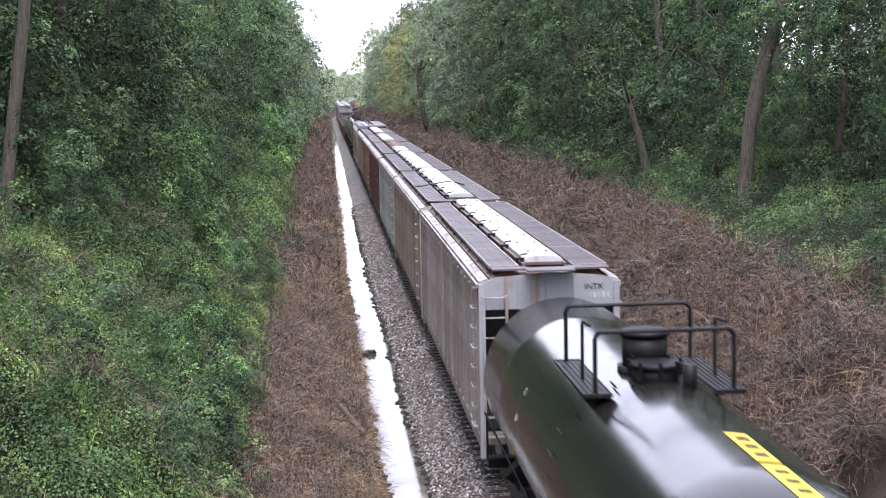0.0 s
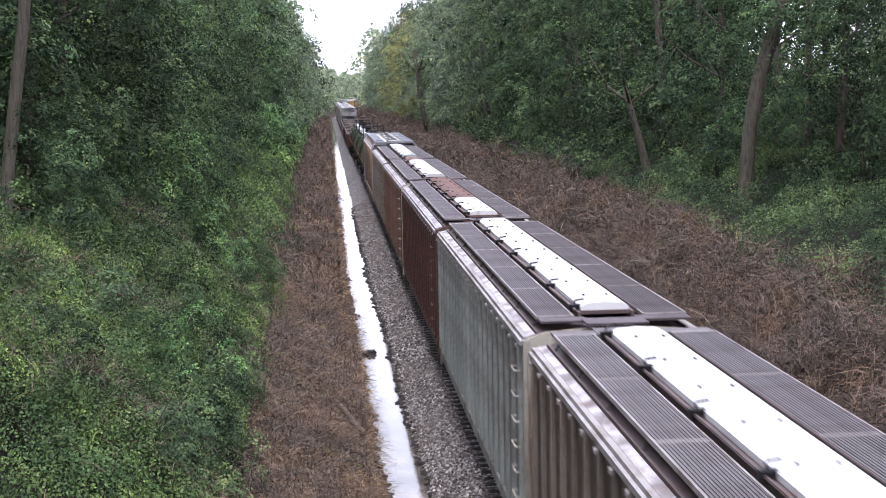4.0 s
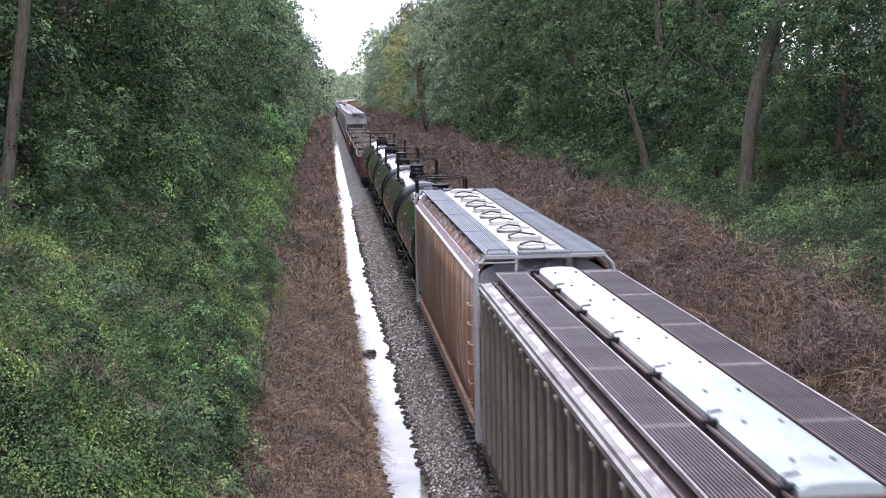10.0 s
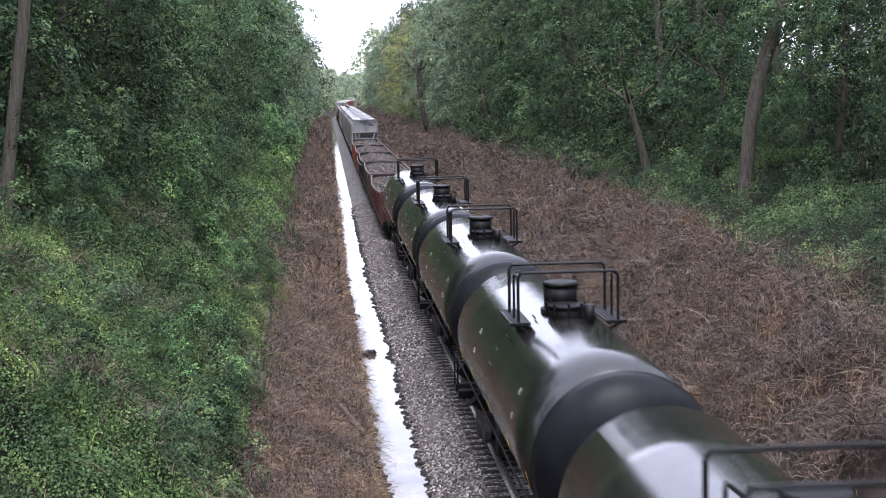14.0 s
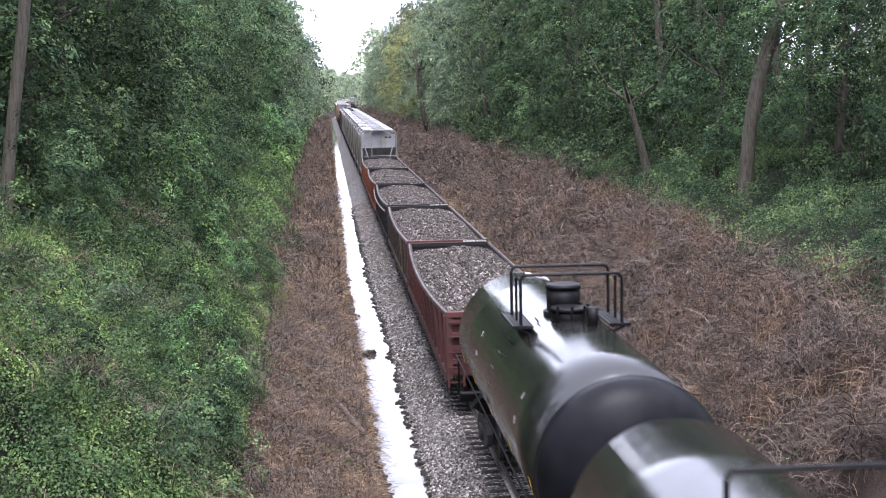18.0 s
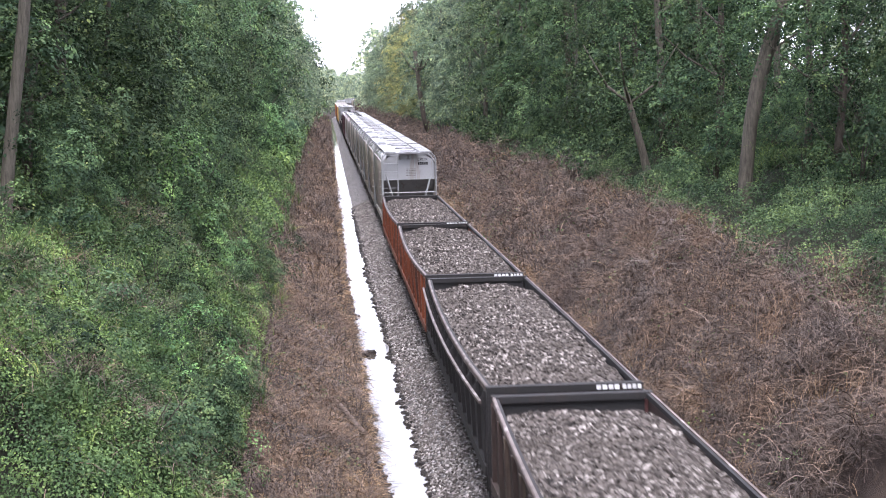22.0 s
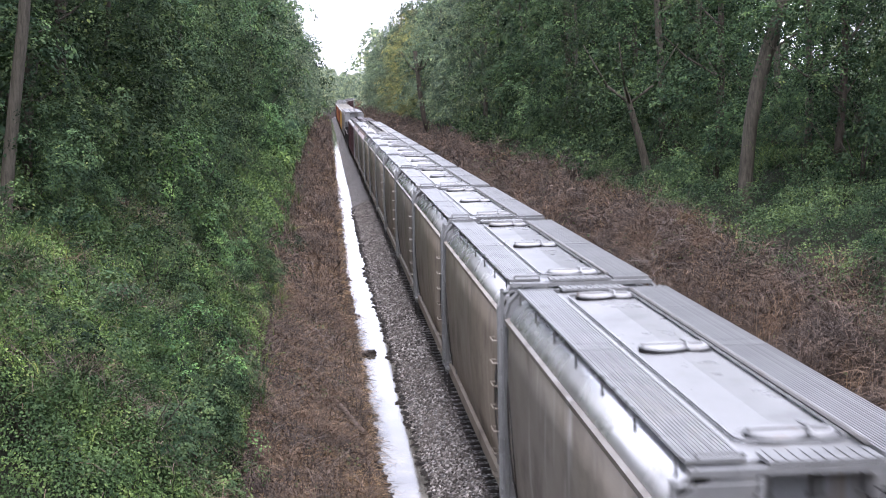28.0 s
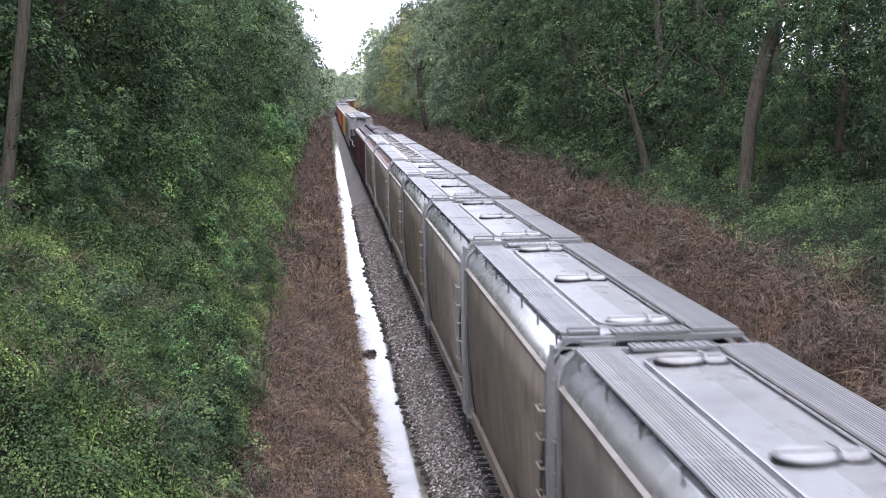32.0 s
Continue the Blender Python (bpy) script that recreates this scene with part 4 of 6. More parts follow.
    for s in (-1, 1):
        grating(car, *(sorted((s * 0.74, s * 1.12))), loops[0] - 0.05, max(0.75, loops[1] + 0.1), top - 0.08, P_BLACK, 1, 0.07)
        for yy in (-0.95, 0.7):
            bm = bmesh.new()
            rod(bm, (s * 0.75, yy, top - 0.28), (s * 1.1, yy, top - 0.1), 0.03, 5)
            part("platform_bracket", bm, P_BLACK, car)
    for yy in loops:
        bm = bmesh.new()
        pipe(bm, [(-0.96, yy, top - 0.1), (-0.96, yy, top + rail - 0.08), (-0.9, yy, top + rail), (0.9, yy, top + rail), (0.98, yy, top + rail - 0.08), (0.98, yy, top - 0.1)], 0.032, 6)
        part("railing", bm, P_BLACK, car)
    for x in (-0.96, 0.98):
        bm = bmesh.new()
        pipe(bm, [(x, -0.3, top - 0.1), (x, -0.3, top + 0.7), (x, -0.36, top + 0.77), (x, -0.9, top + 0.8)], 0.026, 6)
        part("railing", bm, P_BLACK, car)
    for ob in (o for o in (car.children if mid else ()) if o not in before):
        ob.location.y += mid
    # small pale dashes of stencilling down the flank, and reflective strips low on it
    for k, yy in enumerate((-h * 0.55, h * 0.35)):
        for j in range(2):
            bm = bmesh.new()
            a = radians(152 + j * 17)
            p = Vector((math.cos(a) * (R + 0.006), yy + j * 0.03, C + math.sin(a) * (R + 0.006)))
            t = Vector((-math.sin(a), 0, math.cos(a)))
            o = Vector((math.cos(a), 0, math.sin(a))) * 0.006
            q = [p - t * 0.06, p - t * 0.06 + Vector((0, 0.02, 0)), p + t * 0.06 + Vector((0, 0.02, 0)), p + t * 0.06]
            loft(bm, [q, [v + o for v in q]])
            part("stencil_mark", bm, P_LABEL, car)
    for yy in (-h + 1.3, -h * 0.45, 0.0, h * 0.45, h - 1.4):
        for s in (-1, 1):
            bm = bmesh.new()
            a = radians(194) if s < 0 else radians(-14)
            p = Vector((math.cos(a) * (R + 0.006), yy, C + math.sin(a) * (R + 0.006)))
            t = Vector((-math.sin(a), 0, math.cos(a)))
            o = Vector((math.cos(a), 0, math.sin(a))) * 0.006
            q = [p - t * 0.15, p - t * 0.15 + Vector((0, 0.05, 0)), p + t * 0.15 + Vector((0, 0.05, 0)), p + t * 0.15]
            loft(bm, [q, [v + o for v in q]])
            part("reflective_strip", bm, P_YELLOW, car)
    if tag:
        mat, y0, y1, a0, a1, split = tag
        for i in range(split):
            bm = bmesh.new()
            ya, yb = y0 + (y1 - y0) * i / split, y0 + (y1 - y0) * (i + 0.9) / split
            aa = [radians(a0 + (a1 - a0) * k / 4) for k in range(5)]
            ring = lambda y: [(math.cos(a) * (R + 0.004), y, C + math.sin(a) * (R + 0.004)) for a in aa] + [(math.cos(a) * (R + 0.012), y, C + math.sin(a) * (R + 0.012)) for a in reversed(aa)]
            loft(bm, [ring(ya), ring(yb)])
            dec = part("decal", bm, mat, car, "stencilled decal on the tank top")
            for k in range(3):
                bm = bmesh.new()
                yk = ya + (yb - ya) * (0.15 + 0.28 * k)
                am = aa[1:4]
                rg = lambda y: [(math.cos(a) * (R + 0.013), y, C + math.sin(a) * (R + 0.013)) for a in am] + [(math.cos(a) * (R + 0.017), y, C + math.sin(a) * (R + 0.017)) for a in reversed(am)]
                loft(bm, [rg(yk), rg(yk + (yb - ya) * 0.13)])
                part("writing_mark", bm, P_BLACK, dec)
    running_gear(car, L, 1.6)
    return car


# ---- gondolas, heaped with crushed stone ----
def gondola(name, label, pitch, side, end, sag=0.12, bulge=0.13, posts=15, mark=True, ledge=False):
    car = thing(name, label, "gondola car", "cars of the freight train")
    L = pitch - 0.95
    h, W, ZT = L / 2, 1.45, 2.66
    n = 18
    ys = [-h + L * i / n for i in range(n + 1)]
    bow = lambda y: 1 - (y / h) ** 2
    for s in (-1, 1):
        bm = bmesh.new()
        rings = []
        for y in ys:
            o, z = s * bulge * bow(y), ZT - sag * bow(y)
            rings.append([(s * W, y, 1.0), (s * (W + 0.05), y, 1.0), (s * (W + 0.05) + o, y, z - 0.1), (s * W + o, y, z - 0.1)])
        loft(bm, rings)
        part("side_wall", bm, side, car)
        bm = bmesh.new()
        rings = []
        for y in ys:
            o, z = s * bulge * bow(y), ZT - sag * bow(y)
            rings.append([(s * (W + 0.03) + o, y, z - 0.11), (s * (W + 0.095) + o, y, z - 0.11), (s * (W + 0.095) + o, y, z - 0.02), (s * (W + 0.075) + o, y, z), (s * (W + 0.03) + o, y, z)])
        loft(bm, rings)
        rim = part("top_rim", bm, P_RIM, car, "scuffed pale top rim")
        # the inner lip is black on every car, darker than the rim
        bm = bmesh.new()
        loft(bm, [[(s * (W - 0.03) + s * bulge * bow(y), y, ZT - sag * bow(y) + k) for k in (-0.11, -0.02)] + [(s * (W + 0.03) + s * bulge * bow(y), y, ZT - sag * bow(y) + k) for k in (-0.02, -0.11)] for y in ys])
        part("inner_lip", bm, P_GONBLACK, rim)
        bm = bmesh.new()
        loft(bm, [[(s * (W - 0.02), y, 0.86), (s * (W + 0.14), y, 0.86), (s * (W + 0.14), y, 1.08), (s * (W - 0.02), y, 1.08)] for y in (-h, h)])
        part("side_sill", bm, side, car)
        for i in range(posts):
            y = -h + 0.25 + (L - 0.5) * i / (posts - 1)
            o, z = bulge * bow(y), ZT - sag * bow(y)
            bm = bmesh.new()
            loft(bm, [[(s * (W + 0.05 + q), y - 0.07, zz), (s * (W + 0.13 + q), y - 0.045, zz), (s * (W + 0.13 + q), y + 0.045, zz), (s * (W + 0.05 + q), y + 0.07, zz)] for zz, q in ((1.08, 0.0), (z - 0.11, o))])
            part("post", bm, side, car)
    for s in (-1, 1):
        # far end wall and rim are black on every car, keeping the inside dark
        bm = bmesh.new()
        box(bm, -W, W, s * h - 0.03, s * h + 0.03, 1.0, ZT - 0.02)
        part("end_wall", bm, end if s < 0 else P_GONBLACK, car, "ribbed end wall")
        repeat("end_rib", ("gon_rib", end.name), lambda bm: box(bm, -W + 0.06, W - 0.06, -0.05, 0.05, 0, 0.12), end, car, [(0, s * (h + 0.06), z, 0) for z in (1.3, 1.65, 2.0, 2.35)])
        repeat("corner_post", ("gon_post", end.name), lambda bm: box(bm, -0.08, 0.08, -0.09, 0.09, 0.9, ZT - 0.13), end, car, [(k * (W + 0.02), s * (h + 0.015), 0, 0) for k in (-1, 1)])
        bm = bmesh.new()
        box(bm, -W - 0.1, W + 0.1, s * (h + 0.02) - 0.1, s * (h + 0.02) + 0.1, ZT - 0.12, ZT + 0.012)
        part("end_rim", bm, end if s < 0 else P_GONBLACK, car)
        ladder(car, -1.5, -1.1, s * (h + 0.13), 0.7, 2.5, end, 0.4)
    stirrups(car, 1.5, h)
    bm = bmesh.new()
    box(bm, -W, W, -h, h, 0.95, 1.1)
    box(bm, -0.3, 0.3, -h + 0.3, h - 0.3, 0.7, 0.95)
    part("floor", bm, P_DARK, car)
    if ledge:
        for s in (-1, 1):
            bm = bmesh.new()
            loft(bm, [[(s * (W + q + bulge * bow(y)), y, ZT - sag * bow(y) - d) for q, d in ((0.2, 0.32), (0.26, 0.32), (0.26, 0.26), (0.2, 0.26))] for y in ys])
            part("outer_ledge", bm, P_RIM, car, "thin outer ledge below the rim")
            for i in range(posts):
                y = -h + 0.25 + (L - 0.5) * i / (posts - 1)
                bm = bmesh.new()
                o = bulge * bow(y)
                sheet(bm, [(s * (W + 0.08 + o), y, ZT - 0.1 - sag * bow(y)), (s * (W + 0.23 + o), y, ZT - 0.28 - sag * bow(y)), (s * (W + 0.08 + o), y, ZT - 0.7 - sag * bow(y))], 0.03)
                part("gusset", bm, side, car)
    if mark:
        bars(car, 0.62, -h - 0.125, ZT - 0.1, (0.09, 0.09, 0.09, 0.09), 0.09, P_LABEL, gap=0.03)
        bars(car, 1.14, -h - 0.125, ZT - 0.1, (0.07, 0.07, 0.07, 0.07), 0.09, P_LABEL, gap=0.03)
    running_gear(car, L, 1.8)
    return car


def stone_load(L, top=2.55, seed=1, bulge=0.13):
    """A heap of broken stone: a lumpy bed with thousands of loose chunks on it, filling the car to its bowed walls."""
    rng = np.random.default_rng(seed)
    h, w = L / 2 - 0.1, 1.43
    nx, ny = 24, 120
    verts, faces = [], []

    def height(x, y):
        e = min((h - abs(y)) / 1.5, 1.0)
        e = max(e, 0.0) ** 0.6
        return 2.0 + (top - 2.0) * (0.3 + 0.7 * e) * (1 - 0.34 * abs(x / w) ** 3) + 0.1 * lump(x * 1.3, y * 0.9, seed) + 0.06 * lump(x * 4, y * 4, seed) + 0.03 * lump(x * 11, y * 11, seed)

    def wall(y):
        return 1 + bulge * (1 - (y / (h + 0.1)) ** 2) / w * 0.9
    for j in range(ny + 1):
        for i in range(nx + 1):
            x, y = -w + 2 * w * i / nx, -h + 2 * h * j / ny
            verts.append((x * wall(y), y, height(x, y)))
    for j in range(ny):
        for i in range(nx):
            a = j * (nx + 1) + i
            faces += [(a, a + 1, a + nx + 2), (a, a + nx + 2, a + nx + 1)]
    oct_v = np.array([(1, 0, 0), (0, 1, 0), (-1, 0, 0), (0, -1, 0), (0, 0, 0.8), (0, 0, -0.8)])
    oct_f = np.array([(0, 1, 4), (1, 2, 4), (2, 3, 4), (3, 0, 4), (1, 0, 5), (2, 1, 5), (3, 2, 5), (0, 3, 5)])
    count = 12500
    base = len(verts)
    vs, fs = [np.array(verts)], [np.array(faces)]
    xs, ys = rng.uniform(-w, w, count), rng.uniform(-h, h, count)
    size = 0.024 + 0.036 * rng.random(count) ** 2 + (rng.random(count) > 0.975) * 0.04
    for k in range(count):
        q = oct_v * rng.uniform(0.6, 1.3, (6, 1)) * size[k] * np.array([1.2, 1, 0.8])
        a, b = rng.uniform(0, 6.28), rng.uniform(-0.9, 0.9)
        rz = np.array([[math.cos(a), -math.sin(a), 0], [math.sin(a), math.cos(a), 0], [0, 0, 1]])
        ry = np.array([[math.cos(b), 0, math.sin(b)], [0, 1, 0], [-math.sin(b), 0, math.cos(b)]])
        vs.append(q @ ry.T @ rz.T + np.array([xs[k] * wall(ys[k]), ys[k], height(xs[k], ys[k]) + 0.015]))
        fs.append(oct_f + base + 6 * k)
    return arrays_mesh("stone_load", np.concatenate(vs), np.concatenate(fs), (M_LOADSTONE,))


# ---- boxcars at the far end ----
def boxcar(name, label, pitch, side, roof):
    car = thing(name, label, "boxcar", "cars of the freight train")
    L = pitch - 1.0
    h = L / 2
    bm = bmesh.new()
    loft(bm, [[(x, y, z) for x, z in ((-1.47, 1.1), (1.47, 1.1), (1.47, 4.4), (-1.47, 4.4))] for y in (-h, h)])
    part("body", bm, side, car)
    bm = bmesh.new()
    loft(bm, [[(x, y, z) for x, z in ((-1.52, 4.38), (1.52, 4.38), (1.5, 4.5), (0, 4.66), (-1.5, 4.5))] for y in (-h - 0.05, h + 0.05)])
    part("roof", bm, roof, car)
    bm = bmesh.new()
    for i in range(int(L)):
        box(bm, -1.4, 1.4, -h + 0.4 + i - 0.03, -h + 0.4 + i + 0.03, 4.56, 4.69)
    part("roof_ribs", bm, roof, car)
    for s in (-1, 1):
        bm = bmesh.new()
        box(bm, s * 1.5 - 0.04, s * 1.5 + 0.04, -1.6, 1.6, 1.1, 4.3)
        part("sliding_door", bm, side, car)
        bm = bmesh.new()
        for i in range(12):
            y = -h + 0.3 + (L - 0.6) * i / 11
            if abs(y) > 1.7:
                box(bm, s * 1.49 - 0.03, s * 1.49 + 0.03, y - 0.05, y + 0.05, 1.15, 4.3)
        part("side_posts", bm, side, car)
        bm = bmesh.new()
        for k in range(6):
            box(bm, -1.35, 1.35, s * h - 0.05, s * h + 0.05, 1.4 + k * 0.5, 1.6 + k * 0.5)
        part("end_corrugations", bm, side, car)
        ladder(car, -1.45, -1.0, s * (h + 0.08), 1.0, 4.3, roof)
    running_gear(car, L, 2.0)
    return car


# ---- the train, car by car ----
TRAIN = []


def couple(ob, s0, pitch):
    TRAIN.append((ob, s0 + pitch / 2))
    return ob


def build_train():
    W, MT, RD = P_HATCHWHITE, P_HATCHMINT, P_HATCHRED
    couple(tank_car("tank_car", "glossy black tank car with yellow decals on its top", 18.2, (P_YELLOW, -6.6, -3.6, 88, 78, 2), (-1.3, 1.15), 1.58, 2.8, 0.4, 0.77), 11.4, 18.2)
    a = couple(trough_hopper("covered_hopper", "weathered grey-white covered hopper with long white roof hatches", 19.1, P_GREYWHITE, P_ENDGREY, P_RUSTROOF, P_GRATE, [W, W, W]), 29.6, 19.1)
    lettering(a, "INTX", 0.74, -9.09, 4.28, 0.17, P_BLACK, "black stencilled reporting mark")
    bars(a, 0.74, -9.085, 4.1, (0.06, 0.06, 0.06, 0.06, 0.06, 0.06), 0.12, P_ENDWHITE, gap=0.035)
    b = couple(trough_hopper("covered_hopper", "brown-grey ribbed covered hopper with pale green roof hatches", 18.8, P_TAN, P_ENDRUST, P_ROOFDARK, P_GRATE, [MT, W, W], P_RIBPALE), 48.7, 18.8)
    bm = bmesh.new()
    pipe(bm, [(-1.2, -1.9, 4.78), (-0.95, -2.05, 4.79), (-0.5, -2.2, 4.87), (0.0, -2.15, 4.95), (0.45, -2.0, 4.87), (0.7, -1.85, 4.79), (0.66, -1.5, 4.79)], 0.022, 6)
    part("cable", bm, P_BLACK, b, "dark cable lying loose across the roof")
    couple(trough_hopper("covered_hopper", "faded grey-green covered hopper with white roof hatches", 18.8, P_MINT, P_ENDRUST, P_ROOFDARK, P_GRATEDARK, [W, W, W]), 67.5, 18.8)
    couple(trough_hopper("covered_hopper", "dark red-brown covered hopper with rusty and white hatches", 19.1, P_REDBROWN, P_BROWN, P_REDBROWN, P_GRATEDARK, [W, RD, RD]), 86.3, 19.1)
    couple(trough_hopper("covered_hopper", "rusty brown covered hopper with one rust-red hatch", 18.8, P_BROWN, P_ENDRUST, P_RUSTROOF, P_GRATEDARK, [(W, 0.8), (RD, 0.2)], P_RIBRUST), 105.4, 18.8)
    couple(trough_hopper("covered_hopper", "dark brown ribbed covered hopper with white roof hatches", 18.8, P_DARKBROWN, P_BROWN, P_ROOFDARK, P_GRATEDARK, [(MT, 0.3), (W, 0.35), (W, 0.35)], P_RIBPALE), 124.2, 18.8)
    couple(round_hopper("covered_hopper", "grey covered hopper streaked with rust, row of small roof hatches", 21.2, P_RUSTGREY, P_RUSTROOF, P_GRATEBLUE, 10, P_ENDGREY, P_SLOPE, True), 143.0, 21.2)
    s, pt = 164.2, 15.34
    for k in range(5):
        tag = (P_LABEL, -4.0, -2.8, 74, 62, 2) if k == 3 else ((P_LABEL, 5.7, 6.36, 86, 66, 2) if k == 4 else None)
        if k == 0:
            tag = (P_YELLOW, -3.2, -2.2, 68, 50, 1)
        couple(tank_car("tank_car", "glossy black tank car with railed top platform", pt, tag), s + k * pt - (0, 0, 0.3, 0.9, 0.5)[k], pt)
    gons = [(241.95, 18.3, P_GONRED, P_GONRED, 0.16, 0.19, "dark red gondola with bowed sides, heaped with stone"),
            (260.25, 17.85, P_GONBROWN, P_GONRED, 0.1, 0.12, "scuffed brown gondola with dark red end, heaped with stone"),
            (278.1, 17.55, P_GONBLACK, P_GONBLACK, 0.11, 0.13, "black ribbed gondola heaped with crushed stone"),
            (295.65, 18.15, P_GONORANGE, P_GONBLACK, 0.12, 0.13, "rusty orange gondola heaped with crushed stone"),
            (313.8, 17.2, P_GONORANGE, P_GONBLACK, 0.1, 0.1, "rusty orange gondola heaped with crushed stone")]
    for i, (s0, pt, side, end, sag, bulge, lab) in enumerate(gons):
        couple(gondola("gondola", lab, pt, side, end, sag, bulge, ledge=i == 2), s0, pt)
        me = stone_load(pt - 0.95, 2.62, i + 3, bulge)
        ld = tagged(new("stone_load", me), "heap of grey-brown crushed stone filling a gondola", "stone load", kind="stuff")
        couple(ld, s0, pt)
    s, pt = 331.6, 13.2
    first = round_hopper("covered_hopper", "grey round-sided covered hopper with bright roof shoulders", pt, P_GREY, P_GREYROOF, P_GREYROOF, 3)
    couple(first, s, pt)
    second = round_hopper("covered_hopper", "dusty beige-grey round-sided covered hopper", pt, P_BEIGEGREY, P_GREYROOF, P_GREYROOF, 3)
    couple(second, s + pt, pt)
    for k in range(2, 8):
        couple(copy_thing(first if k in (3, 5) else second, Matrix()), s + k * pt, pt)
    y = -(pt - 0.95) / 2 + 0.35 - 0.036
    lettering(first, "CRDX", 0.5, y, 4.5, 0.21, P_BLACK, "black stencilled reporting mark")
    bars(first, 0.54, y, 4.26, (0.085, 0.085, 0.085, 0.085, 0.085), 0.15, P_BLACK, gap=0.03)
    for k in range(5):
        bars(first, -0.15, y, 4.02 - k * 0.09, (0.14, 0.12, 0.1, 0.13), 0.045, P_SLOPE, "small_print", 0.02)
    s = 331.6 + 8 * 13.2
    long_car = round_hopper("covered_hopper", "long pale grey covered hopper with ten roof hatches", 21.4, P_GREY, P_GREYROOF, P_GREYROOF, 10, P_ENDWHITE, P_SLOPE, True)
    couple(long_car, s, 21.4)
    couple(copy_thing(long_car, Matrix()), s + 21.4, 21.4)
    s += 42.8
    dark = trough_hopper("covered_hopper", "dark burgundy covered hopper with grey roof boards", 18.8, P_BURGUNDY, P_BURGUNDY, P_ROOFDARK, P_GRATEDARK, [P_GRATEDARK, P_GRATEDARK, P_GRATEDARK], near=False)
    couple(dark, s, 18.8)
    couple(copy_thing(dark, Matrix()), s + 18.8, 18.8)
    s += 37.6
    low = gondola("gondola", "empty-looking black gondola with pale rim", 17.8, P_GONBLACK, P_GONBLACK)
    couple(low, s, 17.8)
    couple(copy_thing(low, Matrix()), s + 17.8, 17.8)
    s += 35.6
    yel = boxcar("boxcar", "faded yellow boxcar with sliding doors", 17.8, P_BOXYELLOW, P_ROOFWHITE)
    red = boxcar("boxcar", "red-brown boxcar with pale roof", 17.8, P_BOXRED, P_ROOFWHITE)
    orange = boxcar("boxcar", "orange boxcar with sliding doors", 17.8, P_BOXORANGE, P_ROOFWHITE)
    made = set()
    for c in "gggyyrroorrgglllggtttgrryyyyyyy":
        src, pt = {"g": (second, 13.2), "y": (yel, 17.8), "r": (red, 17.8), "o": (orange, 17.8), "l": (low, 17.8), "t": (dark, 18.8)}[c]
        if c in "yro" and c not in made:
            made.add(c)
            couple(src, s, pt)
        else:
            couple(copy_thing(src, Matrix()), s, pt)
        s += pt


build_train()


# ---- plants ----
def blades(centres, size, rng, droop=0.5, aspect=0.74, up=None, spread=0.34):
    """Leaf blades: each two triangles folded along the midrib, facing the way of up where it is given."""
    n = len(centres)
    a = rng.uniform(0, 2 * math.pi, n)
    if up is None:
        e = rng.normal(-droop * 0.6, 0.55, n)
        d = np.stack([np.cos(a) * np.cos(e), np.sin(a) * np.cos(e), np.sin(e)], 1)
        side = np.stack([-np.sin(a), np.cos(a), rng.normal(0, 0.45, n)], 1)
    else:
        face = up + rng.normal(0, spread, (n, 3))
        face /= np.linalg.norm(face, axis=1, keepdims=True)
        d = np.stack([np.cos(a), np.sin(a), np.full(n, -0.45)], 1)
        d -= face * np.sum(d * face, axis=1, keepdims=True)
        d /= np.linalg.norm(d, axis=1, keepdims=True) + 1e-6
        side = np.cross(face, d)
    side /= np.linalg.norm(side, axis=1, keepdims=True) + 1e-6
    sag = np.zeros((n, 3))
    sag[:, 2] = -0.12
    s = (size * rng.uniform(0.6, 1.35, n))[:, None]
    v = np.empty((n, 4, 3))
    v[:, 0] = centres
    v[:, 1] = centres + s * (0.45 * d + aspect * 0.5 * side)
    v[:, 2] = centres + s * (d + sag)
    v[:, 3] = centres + s * (0.45 * d - aspect * 0.5 * side)
    f = np.arange(n)[:, None] * 4
    faces = np.concatenate([f + np.array([[0, 1, 2]]), f + np.array([[0, 2, 3]])])
    return v.reshape(-1, 3), faces


